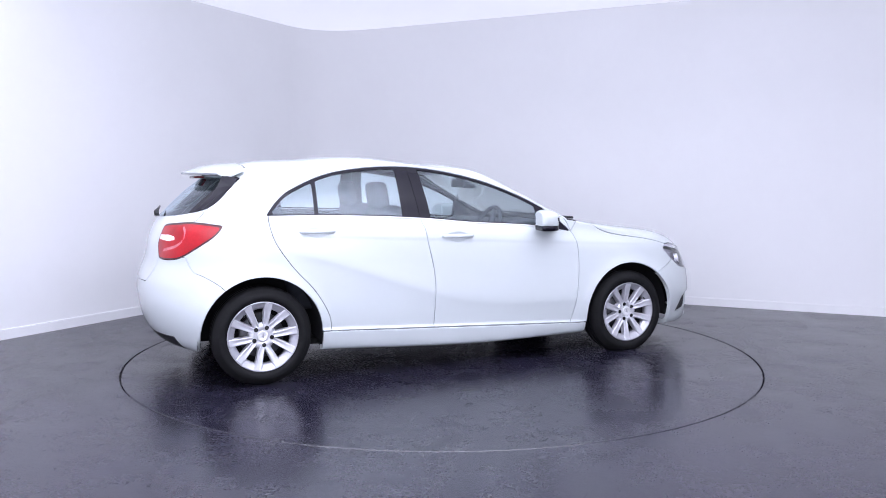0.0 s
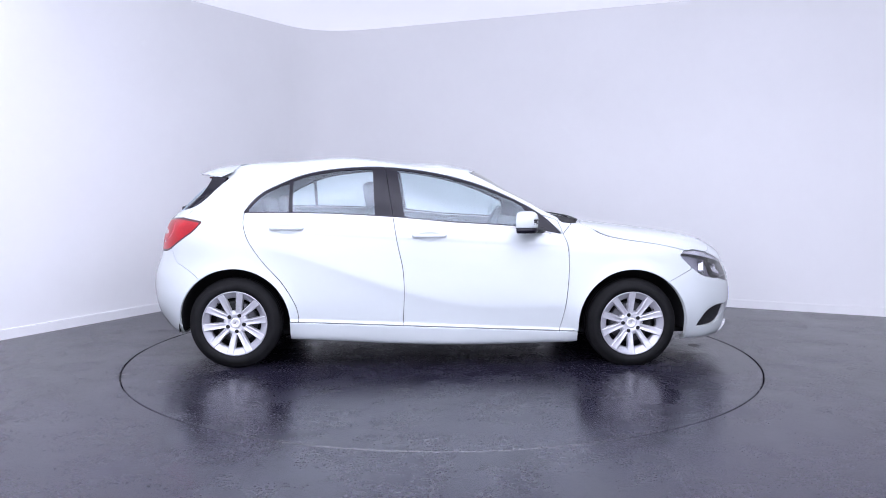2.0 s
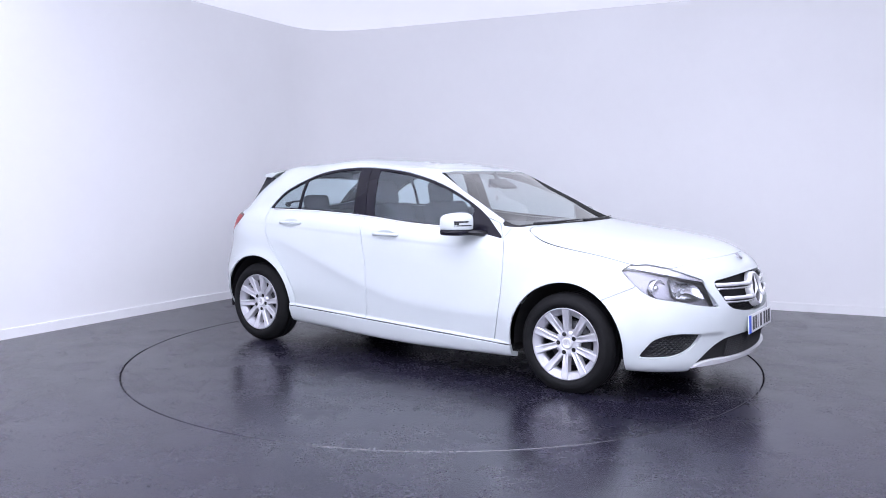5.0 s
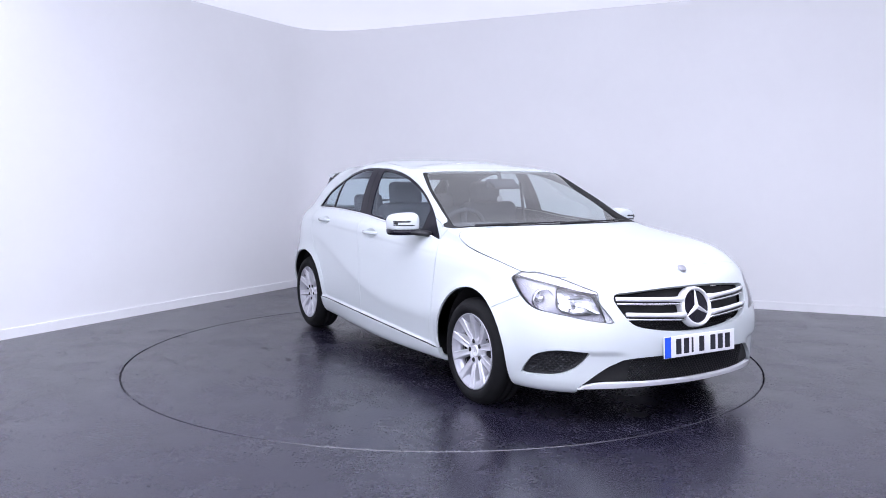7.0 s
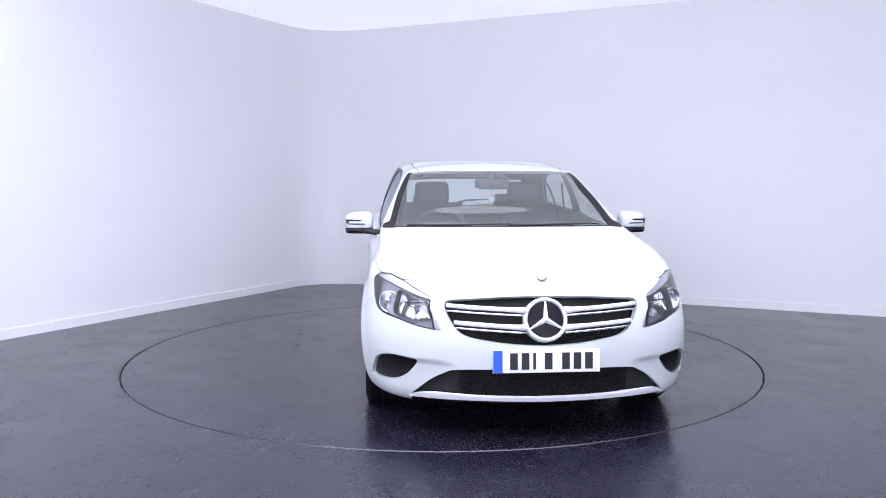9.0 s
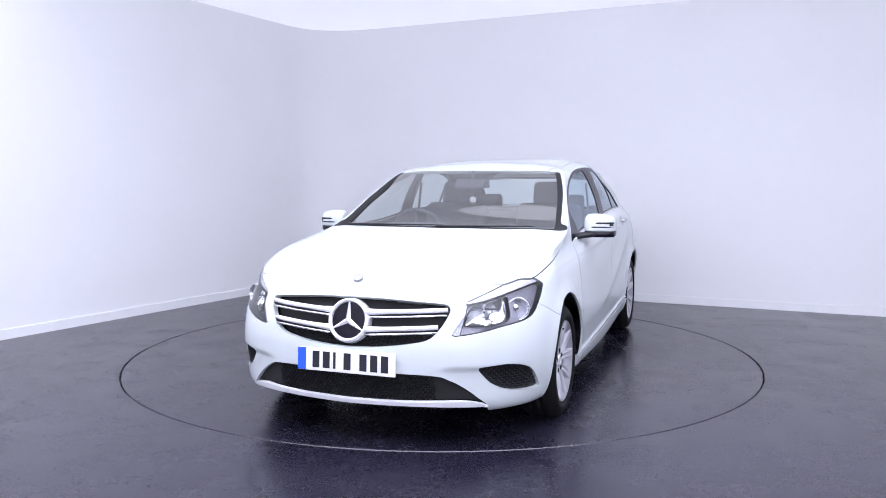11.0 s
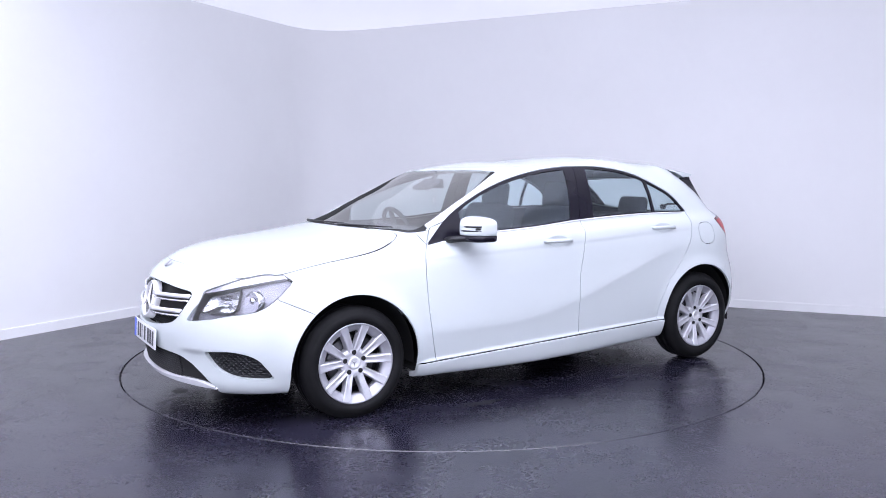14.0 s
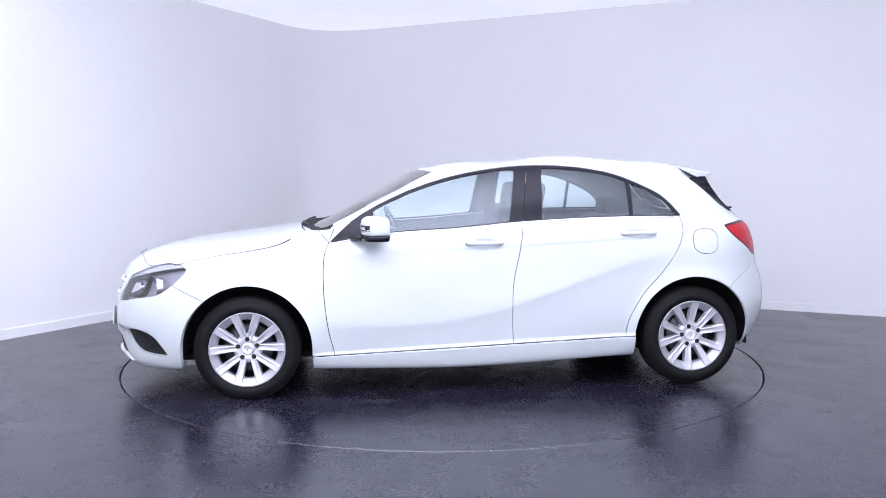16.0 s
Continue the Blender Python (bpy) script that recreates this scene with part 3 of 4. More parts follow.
# filler flap, on one flank only
FLAP = lambda v: (((abs(v[:, 0] + 1.424) / 0.079) ** 2.8 + (abs(v[:, 2] - 0.897) / 0.076) ** 2.8) ** (1 / 2.8) - 1) * 0.077
flap, shell_left = carve(shell, lambda v: np.maximum(FLAP(v), 0.5 - v[:, 1]), 0.0018)
panel("filler_flap", flap, PAINT, car, "rounded white fuel filler flap", 0.01)
lining = joined(*[offset(m, 0.022) for m in (shell, front_door, rear_door, tailgate)])
panel("cabin_lining", whole(lining), TRIM, car, "dark grey cabin lining", 0)
panel("headliner", whole(offset(roof, 0.022)), material("pale_headliner", (0.45, 0.45, 0.46), 0.9, vary=0.05, scale=20), car, "pale grey roof lining", 0)
# dark sheets added behind the skin so the panel gaps look shaded
for inner_name, m in (("bonnet_gap_backing", hood), ("bumper_beam", bumper), ("rear_gap_backing", rear_bumper)):
    panel(inner_name, whole(offset(m, 0.018)), DARK, car, "dark backing sheet shading the panel gaps", 0)
panel("body_shell", joined(shell_left, mirrored(shell)), PAINT, car, "white painted side frames and rear quarters")
panel("roof", whole(roof), PAINT, car)
panel("bonnet", whole(hood), PAINT, car)
bumper_ob = panel("front_bumper", whole(bumper), PAINT, car, depth=0.03)
valance, rear_bumper = carve(rear_bumper, lambda v: np.maximum(np.maximum(v[:, 2] - 0.315, v[:, 1] - 0.66), v[:, 0] + 1.75), 0.001)
rear_bumper_ob = panel("rear_bumper", whole(rear_bumper), PAINT, car)
panel("rear_valance", whole(valance), BLACK, rear_bumper_ob, "black lower rear valance")
tailgate_ob = panel("tailgate", whole(tailgate), PAINT, car)
def sunk(mesh):
    """How deep the screen lies under the pillars: flush at the roof."""
    return (0.004 + 0.024 * smooth(1.33, 1.22, mesh[0][:, 2]))[:, None]


panel("windscreen", whole(offset(glass, sunk(glass))), SCREEN_GLASS, car, "clear laminated windscreen", 0.004)
# the surround slopes from the pillars down to the sunk glass
seal_depth = sunk(seal) * np.clip(1 - top_view(seal[0], WINDSCREEN) / 0.028, 0.1, 1)[:, None]
panel("windscreen_seal", whole(offset(seal, seal_depth)), DARK, car, "black windscreen surround and scuttle")
rear_pane, rear_blade = carve(rear_glass, lambda v: v[:, 1] - 0.535, 0.0)
panel("rear_window", whole(offset(rear_pane, 0.003)), GLASS, tailgate_ob, "tinted rear window", 0.004)
grille_ob = panel("grille_backing", whole(offset(grille, 0.045)), DARK, car, "black honeycomb radiator grille", 0.0)
panel("air_intake", whole(offset(intake, 0.02)), DARK, bumper_ob, "black lower air intake", 0.0)
panel("bumper_lip", whole(offset(lip, -0.008)), PALE, bumper_ob, "silver strip along the bumper's lower edge", 0.02)



SIDE_PTS = outer_skin[0][outer_skin[1][:, 1] > 0.25]
NOSE_PTS = outer_skin[0][(outer_skin[0][:, 0] > 1.6) & (outer_skin[1][:, 0] > 0.1) & (outer_skin[0][:, 2] < 0.9)]


def near_mean(pts, a, b, p, q, want):
    d = np.hypot(pts[:, a] - p, pts[:, b] - q)
    k = np.argpartition(d, 4)[:4]
    w = 1 / (d[k] + 1e-4)
    return float((pts[k, want] * w).sum() / w.sum())


def skin_y(x, z):
    """Half width of the body at a place on its side."""
    return near_mean(SIDE_PTS, 0, 2, x, z, 1)


def skin_x(y, z):
    """How far forward the nose reaches."""
    return near_mean(NOSE_PTS, 1, 2, abs(y), z, 0)


def pane_margin(v):
    """Side glass reaches the belt, and stays back from the upper frame."""
    return np.maximum(side_view(v, DLO) + 0.006, 0.018 - side_view(v, DLO_TOP + DLO_TOP[::-1]))


def door_handle(door, sy, hx, hz):
    """A body-coloured pull bar bridging its cup, with a thin bright inlay."""
    y = skin_y(hx, hz)
    bm = bmesh.new()
    run = [(hx - 0.112, y - 0.004), (hx - 0.098, y + 0.012), (hx - 0.05, y + 0.018), (hx, y + 0.020), (hx + 0.05, y + 0.018), (hx + 0.098, y + 0.012), (hx + 0.112, y - 0.004)]
    tube(bm, [(x, sy * yy, hz + 0.004) for x, yy in run], [0.007, 0.010, 0.0105, 0.011, 0.0105, 0.010, 0.007], 14, 1.2)
    handle = part("door_handle", bm, PAINT, door, "white body-coloured door handle")
    return handle


def belt_trim(sy):
    bm = bmesh.new()
    pts = [(x, sy * (skin_y(x, z - 0.006) + 0.001), z - 0.006) for x, z in DLO_LOW[2:-1]]
    tube(bm, pts, 0.0055, 8, 1.1)
    part("belt_trim", bm, SILVER, car, "thin bright strip under the side windows")


for sy in (1, -1):
    flip = (lambda m: m) if sy > 0 else mirrored
    belt_trim(sy)
    # the same dark backing, added to shade the joints round the wing
    panel("wing_gap_backing", flip(offset(fender, 0.018)), DARK, car, "dark backing sheet shading the panel gaps", 0)
    panel("front_wing", flip(fender), PAINT, car)
    panel("side_sill", flip(sill), PAINT, car, depth=0.03)
    for name, skin, hx, hz in (("front_door", front_door, -0.040, 0.893), ("rear_door", rear_door, -0.995, 0.944)):
        cup, skin = carve(skin, lambda v: (np.hypot((v[:, 0] - hx) / 0.088, (v[:, 2] - hz) / 0.034) - 1) * 0.034, 0.0)
        r2 = np.hypot((cup[0][:, 0] - hx) / 0.088, (cup[0][:, 2] - hz) / 0.034)
        cup[0][:, 1] -= 0.014 * np.clip(1 - r2 ** 2, 0, 1)
        door = panel(name, flip(skin), PAINT, car)
        v, n, f = cup
        fn = np.cross(v[f[:, 1]] - v[f[:, 0]], v[f[:, 2]] - v[f[:, 0]])
        n = np.zeros_like(v)
        for k in range(3):
            np.add.at(n, f[:, k], fn)
        panel("handle_cup", flip((v, n, f)), PAINT, door, depth=0)
        door_handle(door, sy, hx, hz)
    lamp = panel("headlight", flip(headlight), LENS, car, "clear-lensed headlight with chrome reflectors", 0.0)
    inner = offset(headlight, 0.038)
    strip, bowl = carve(inner, lambda v: front_quarter(v, LIGHT_STRIP), 0.0012)
    bar, bowl = carve(bowl, lambda v: front_quarter(v, INNER_BAR), 0.001)
    cup_in, bowl = carve(bowl, lambda v: front_quarter(v, BOWL), 0.0)
    strip_skin = offset(strip, -0.028)
    panel("light_strip", flip(strip_skin), material("frosted_light_bar", (0.56, 0.55, 0.60), 0.25, 0.6, 0.3, vary=0.18, scale=9), lamp, "silver daytime light strip", 0.03)
    panel("end_bar", flip(offset(bar, -0.022)), material("satin_lamp_bar", (0.48, 0.48, 0.53), 0.3, 0.6, 0.2), lamp, "grey end bar of the light strip", 0.02)
    panel("housing", flip(bowl), material("grey_lamp_bezel", (0.38, 0.37, 0.42), 0.3, 0.5), lamp, "dark grey lamp bezel", -0.036)
    # the main reflector: a faceted bowl sunk into the bezel
    cv = cup_in[0].copy()
    u_, z_ = cv[:, 1] - cv[:, 0], cv[:, 2]
    depth_ = np.clip(-front_quarter(cv, BOWL) / 0.045, 0, 1) ** 0.6 * 0.045 + 0.0035 * np.abs(np.sin((u_ + 0.35 * z_) * 62))
    cv[:, 0] -= depth_
    fn = np.cross(cv[cup_in[2][:, 1]] - cv[cup_in[2][:, 0]], cv[cup_in[2][:, 2]] - cv[cup_in[2][:, 0]])
    cn = np.zeros_like(cv)
    for k in range(3):
        np.add.at(cn, cup_in[2][:, k], fn)
    panel("main_reflector", flip((cv, cn, cup_in[2])), material("lamp_reflector", (0.80, 0.80, 0.84), 0.14, 0.95), lamp, "bright faceted lamp reflector", 0.0)
    panel("fog_grille", flip(offset(fog, 0.022)), BLACK, bumper_ob, "black mesh side air inlet", 0.0)
    rim_red, lens_red = carve(tail_lamp, lambda v: -rear_quarter(v, TAIL) - 0.009, 0.0)
    panel("lamp_rim", flip(rim_red), material("dark_red_rim", (0.07, 0.008, 0.012), 0.3), car, "dark red edge of the tail light", 0.01)
    guide, lens_red = carve(lens_red, lambda v: rear_quarter(v, LIGHT_GUIDE + LIGHT_GUIDE[::-1]) - 0.007, 0.0)
    pale, red = carve(lens_red, lambda v: rear_quarter(v, [(-1.48, 0.905), (-1.30, 0.897), (-1.20, 0.905), (-1.20, 0.925), (-1.30, 0.935), (-1.48, 0.93)]), 0.0)
    tl = panel("tail_light", flip(red), RED_LENS, car, "glossy red tail light", 0.01)
    panel("light_guide", flip(offset(guide, 0.002)), material("pink_light_guide", (0.62, 0.14, 0.17), 0.2, 0, 0.5, vary=0.3, scale=20), tl, "paler curved light guide", 0.004)
    panel("reversing_lamp", flip(pale), material("pale_lamp_lens", (0.85, 0.72, 0.74), 0.15, 0, 0.8), tl, "pale reversing lamp strip", 0.004)
    panel("spoiler_blade", flip(offset(rear_blade, 0.001)), GLOSSBLACK, tailgate_ob, "gloss black blade beside the rear window")
    # side glass: frame, two drop windows and the fixed quarter pane
    rest = offset(dlo, 0.004)
    pane_f, rest = carve(rest, lambda v: np.maximum(pane_margin(v), np.maximum(-0.205 - 0.055 * (v[:, 2] - 1.02) / 0.33 * 3 * 0.33 - v[:, 0], v[:, 0] - 0.615)), 0.0)
    pane_r, rest = carve(rest, lambda v: np.maximum(pane_margin(v), np.maximum(v[:, 0] + 0.405 + 0.02 * (v[:, 2] - 1.02) / 0.33, -0.968 - v[:, 0])), 0.0)
    pane_q, rest = carve(rest, lambda v: np.maximum(pane_margin(v), v[:, 0] + 0.992), 0.0)
    frame_f, frame_r = carve(rest, lambda v: side_view(v, B_LINE + [(2.0, 0.2), (2.0, 1.5)]), 0.002)
    panel("window_frame", flip(frame_f), GLOSSBLACK, car, "gloss black window surround", 0.01)
    panel("window_frame", flip(frame_r), GLOSSBLACK, car, "gloss black window surround", 0.01)
    for pane in (pane_f, pane_r, pane_q):
        panel("side_window", flip(offset(pane, 0.004)), GLASS, car, "clear side window glass", 0.004)


# underside, arch liners
bm = bmesh.new()
box(bm, -1.60, 1.80, -0.60, 0.60, 0.185, 0.22, 0.015)
box(bm, -0.95, 0.95, -0.78, 0.78, 0.185, 0.22, 0.015)
part("floor_pan", bm, DARK, car, "dark underbody")
for sx in (1, -1):
    for sy in (1, -1):
        bm = bmesh.new()
        n = 28
        prof = [(sx * WHEEL_X + (ARCH_R + 0.012) * math.cos(a), WHEEL_Z[sx] + (ARCH_R + 0.012) * math.sin(a)) for a in [math.pi * i / n for i in range(n + 1)]]
        prof = [(prof[0][0], 0.24)] + prof + [(prof[-1][0], 0.24)]
        rows_ = [[bm.verts.new((x, sy * y, z)) for x, z in prof] for y in (0.80, 0.50)]
        for i in range(len(prof) - 1):
            bm.faces.new((rows_[0][i], rows_[0][i + 1], rows_[1][i + 1], rows_[1][i]))
        bm.faces.new(rows_[1])
        part("arch_liner", bm, DARK, car)

# ---------------------------------------------------------------- wheels
TYRE_R, RIM_R = 0.308, 0.217


def build_wheel():
    """Axle along y, outer face towards +y, centre at the origin."""
    bm = bmesh.new()
    w = 0.100
    lathe(bm, [(RIM_R - 0.012, -0.085), (RIM_R + 0.004, -w + 0.004), (0.255, -w - 0.004), (0.288, -w + 0.010), (TYRE_R - 0.004, -w + 0.032), (TYRE_R, -0.055),
               (TYRE_R, -0.030), (TYRE_R - 0.007, -0.028), (TYRE_R - 0.007, -0.020), (TYRE_R, -0.018), (TYRE_R, 0.018), (TYRE_R - 0.007, 0.020), (TYRE_R - 0.007, 0.028),
               (TYRE_R, 0.030), (TYRE_R, 0.055), (TYRE_R - 0.004, w - 0.032), (0.289, w - 0.010), (0.272, w - 0.001), (0.270, w + 0.002), (0.250, w + 0.004),
               (0.236, w + 0.003), (0.233, w), (RIM_R + 0.004, w - 0.006), (RIM_R - 0.004, w - 0.012)], 72)
    wheel = part("wheel", bm, RUBBER, car, "black road tyre on a silver ten-spoke alloy wheel")
    bm = bmesh.new()
    lathe(bm, [(RIM_R - 0.002, 0.084), (RIM_R + 0.003, 0.090), (RIM_R + 0.001, 0.096), (RIM_R - 0.005, 0.097), (RIM_R - 0.009, 0.091), (RIM_R - 0.026, 0.083), (RIM_R - 0.042, 0.070),
               (RIM_R - 0.046, 0.060), (RIM_R - 0.046, 0.035)], 72)
    # darker copy of the spoke alloy: the dish's concave shading as colour
    part("rim", bm, material("shaded_alloy_band", (0.43, 0.43, 0.47), 0.38, 0.5, 0.2, vary=0.05, scale=20), wheel, "silver alloy rim with a dished outer band")
    bm = bmesh.new()
    lathe(bm, [(RIM_R - 0.0465, 0.045), (RIM_R - 0.044, 0.02), (RIM_R - 0.018, -0.085)], 60)
    # barrel coloured near black to hold the shade between the spokes
    part("rim_barrel", bm, material("shade_dark_barrel", (0.035, 0.035, 0.04), 0.6, 0.3, vary=0.3, scale=15), wheel, "inner rim coloured dark for the shade behind the spokes")
    for i in range(10):
        # each spoke leans a little towards its twin and carries a shallow groove near the hub
        a = 2 * math.pi * (i + 0.5) / 10
        lean = 0.006 if i % 2 == 0 else -0.006
        bm = bmesh.new()
        rot = Matrix.Rotation(a, 4, "Y")
        secs = []
        for r, hw, y0, y1, g in ((0.050, 0.0175, 0.030, 0.066, 0.004), (0.085, 0.0180, 0.030, 0.074, 0.006), (0.120, 0.0190, 0.040, 0.081, 0.004), (0.165, 0.0215, 0.050, 0.087, 0.0015), (RIM_R - 0.008, 0.0245, 0.060, 0.0955, 0.0)):
            b = 0.0045
            off = lean * (1 - (r / RIM_R)) * 1.6
            secs.append([bm.verts.new(rot @ Vector((r, y, z + off))) for y, z in ((y0, -hw - 0.004), (y1 - b, -hw), (y1, -hw + b), (y1 - g, -hw * 0.2), (y1 - g, hw * 0.2), (y1, hw - b), (y1 - b, hw), (y0, hw + 0.004))])
        for p, q in zip(secs, secs[1:]):
            for k in range(8):
                bm.faces.new((p[k], p[(k + 1) % 8], q[(k + 1) % 8], q[k]))
        bm.faces.new(secs[0][::-1]), bm.faces.new(secs[-1])
        bmesh.ops.recalc_face_normals(bm, faces=bm.faces[:])
        part("spoke", bm, ALLOY, wheel, smooth_faces=False)
    bm = bmesh.new()
    lathe(bm, [(0.0, 0.060), (0.036, 0.060), (0.038, 0.066), (0.060, 0.068), (0.072, 0.066), (0.082, 0.058), (0.085, 0.045), (0.085, 0.02)], 48)
    part("hub", bm, ALLOY, wheel)
    bm = bmesh.new()
    lathe(bm, [(0.0, 0.069), (0.018, 0.069), (0.022, 0.072), (0.031, 0.073), (0.0345, 0.070), (0.035, 0.058)], 32)
    cap = part("hub_cap", bm, SILVER, wheel, "round silver hub cap")
    bm = bmesh.new()
    for k in range(3):
        rot = Matrix.Rotation(math.radians(30 + 120 * k), 4, "Y")
        c = [bm.verts.new(rot @ Vector(p)) for p in ((-0.003, 0.0695, -0.004), (-0.003, 0.0695, 0.004), (0.022, 0.0705, 0.0), (0.0, 0.0735, 0.0))]
        for f in ((0, 3, 2), (3, 1, 2), (0, 1, 3)):
            bm.faces.new([c[i] for i in f])
    bmesh.ops.recalc_face_normals(bm, faces=bm.faces[:])
    part("cap_emblem", bm, material("grey_emblem", (0.32, 0.32, 0.35), 0.35, 0.6), cap, smooth_faces=False)
    # flat dark discs on the hub stand in for the shaded bolt holes
    for i in range(5):
        a = 2 * math.pi * i / 5
        bm = bmesh.new()
        lathe(bm, [(0.0, 0.0705), (0.0085, 0.0705), (0.0125, 0.0705), (0.0135, 0.069), (0.0135, 0.05)], 14, m=Matrix.Translation((0.057 * math.cos(a), 0, 0.057 * math.sin(a))))
        part("bolt_hole_shade", bm, DARK, wheel, "flat dark disc for the shade in a bolt hole")
    bm = bmesh.new()
    tube(bm, [(-0.150, 0.066, 0.095), (-0.146, 0.088, 0.092)], [0.004, 0.0055], 8)
    part("valve", bm, BLACK, wheel, "black tyre valve")
    bm = bmesh.new()
    lathe(bm, [(0.06, 0.018), (0.138, 0.018), (0.140, 0.014), (0.140, -0.006), (0.06, -0.006)], 48)
    part("brake_disc", bm, material("worn_steel", (0.10, 0.10, 0.11), 0.45, 0.8, vary=0.2, scale=30), wheel, "steel brake disc")
    bm = bmesh.new()
    box(bm, -0.15, -0.075, -0.03, 0.045, -0.06, 0.06, 0.012)
    part("brake_caliper", bm, DARK, wheel)
    # added dark disc that gives the gaps between the spokes their shade
    bm = bmesh.new()
    lathe(bm, [(0.0, -0.02), (RIM_R - 0.03, -0.02), (RIM_R - 0.025, -0.06)], 40)
    part("spoke_gap_shade", bm, DARK, wheel)
    return wheel


wheel = build_wheel()
HUB_Y = 0.765
wheel.matrix_basis = pose(WHEEL_X, HUB_Y, WHEEL_Z[1], 0, 56, 0)
for sx, sy, roll in ((1, -1, 0), (-1, 1, 67), (-1, -1, 98)):
    copy_thing(wheel, pose(sx * WHEEL_X, sy * HUB_Y, WHEEL_Z[sx], 0, roll, 0 if sy > 0 else 180))


# ---------------------------------------------------------------- nose: grille bars, badge, plate
def louvre(sy, y_out, z_out, y_in, z_in):
    bar = None
    for k, (dz, r, fwd) in enumerate(((0.010, [0.0100] * 6 + [0.0105, 0.012, 0.015], -0.004), (-0.014, 0.0048, -0.005))):
        bm = bmesh.new()
        pts = []
        for i in range(9):
            u = i / 8
            y, z = y_out + (y_in - y_out) * u, z_out + (z_in - z_out) * u + dz
            pts.append((skin_x(y, z) + fwd, sy * y, z))
        tube(bm, pts, r, 12, 1.15)
        if k == 0:
            bar = part("grille_bar", bm, PALE, car, "bright silver grille louvre")
        else:
            part("lower_blade", bm, CHROME, bar, "thin chrome lower edge")
    bm = bmesh.new()
    pts = [(skin_x(y_out + (y_in - y_out) * i / 8, z_out) - 0.016, sy * (y_out + (y_in - y_out) * i / 8), z_out + (z_in - z_out) * i / 8) for i in range(9)]
    tube(bm, pts, 0.013, 8, 1.0)
    part("bar_core", bm, BLACK, bar)


for sy in (1, -1):
    louvre(sy, 0.466, 0.655, 0.09, 0.640)
    louvre(sy, 0.432, 0.578, 0.09, 0.560)

BADGE_Z = 0.606
bm = bmesh.new()
turn_x = Matrix.Translation((2.212, 0, BADGE_Z)) @ Matrix.Rotation(-math.pi / 2, 4, "Z") @ Matrix.Rotation(math.radians(14), 4, "X")
lathe(bm, [(0.109, -0.030), (0.108, -0.010), (0.106, 0.004), (0.102, 0.012), (0.096, 0.016), (0.089, 0.010), (0.086, 0.0), (0.086, -0.02)], 56, m=turn_x)
badge = part("grille_badge", bm, SILVER, car, "round silver badge ring on a dark disc")
bm = bmesh.new()
lathe(bm, [(0.0, 0.006), (0.05, 0.005), (0.0875, 0.0)], 48, m=turn_x)
part("disc", bm, GLOSSBLACK, badge, "gloss black disc")
bm = bmesh.new()
for k in range(3):
    rot = turn_x @ Matrix.Rotation(math.radians(-90 + 120 * k), 4, "Y")
    c = [bm.verts.new(rot @ Vector(p)) for p in ((-0.008, 0.006, -0.0145), (-0.008, 0.006, 0.0145), (0.088, 0.010, 0.004), (0.088, 0.010, -0.004), (0.0, 0.019, 0.0), (0.088, 0.013, 0.0))]
    for f in ((0, 3, 5, 4), (2, 1, 4, 5), (0, 4, 1), (3, 2, 5)):
        bm.faces.new([c[i] for i in f])
bmesh.ops.recalc_face_normals(bm, faces=bm.faces[:])
part("spokes", bm, SILVER, badge, smooth_faces=False)

# honeycomb behind the louvres and in the openings
def honeycomb(name, parent, inside, place, y0, y1, z0, z1, cell=0.020):
    """A raised lattice of small hexagons over an opening."""
    bm = bmesh.new()
    rows_ = int((z1 - z0) / (cell * 0.62)) + 1
    cols = int((y1 - y0) / cell) + 1
    for r in range(rows_):
        for c in range(cols):
            y, z = y0 + (c + 0.5 * (r % 2)) * cell, z0 + r * cell * 0.62
            if not inside(y, z):
                continue
            ring_o, ring_i = [], []
            for k in range(6):
                a = math.pi / 3 * k
                cy, cz = y + 0.50 * cell * math.cos(a), z + 0.36 * cell * math.sin(a)
                ring_o.append(bm.verts.new(place(cy, cz, 0.0)))
                ring_i.append(bm.verts.new(place(y + 0.33 * cell * math.cos(a), z + 0.22 * cell * math.sin(a), 0.006)))
            for k in range(6):
                bm.faces.new((ring_o[k], ring_o[(k + 1) % 6], ring_i[(k + 1) % 6], ring_i[k]))
    ob = part(name, bm, material("black_mesh_plastic", (0.012, 0.012, 0.015), 0.4), parent, "black honeycomb mesh", smooth_faces=False)
    return tagged(ob, kind="stuff")


def within(poly, margin):
    return lambda y, z: float(outline_distance(np.array([abs(y)]), np.array([z]), poly)[0]) < -margin


COLS, ROWS = np.linspace(0, 0.84, 43), np.linspace(0.18, 0.74, 29)
NOSE = np.array([[skin_x(y, z) for z in ROWS] for y in COLS])


def nose_x(y, z):
    a, b = min(abs(y) / 0.02, 41.99), min(max((z - 0.18) / 0.02, 0), 27.99)
    i, j = int(a), int(b)
    u, w = a - i, b - j
    return (NOSE[i, j] * (1 - u) + NOSE[i + 1, j] * u) * (1 - w) + (NOSE[i, j + 1] * (1 - u) + NOSE[i + 1, j + 1] * u) * w


def on_nose(depth):
    return lambda y, z, extra: (nose_x(y, z) - depth - extra, y, z)


NOSE_DEEP, NOSE_FLUSH = on_nose(0.036), on_nose(0.014)
low_grille = within(GRILLE, 0.008)
honeycomb("grille_mesh", grille_ob, lambda y, z: low_grille(y, z) and z < 0.535, NOSE_DEEP, -0.46, 0.46, 0.485, 0.70)
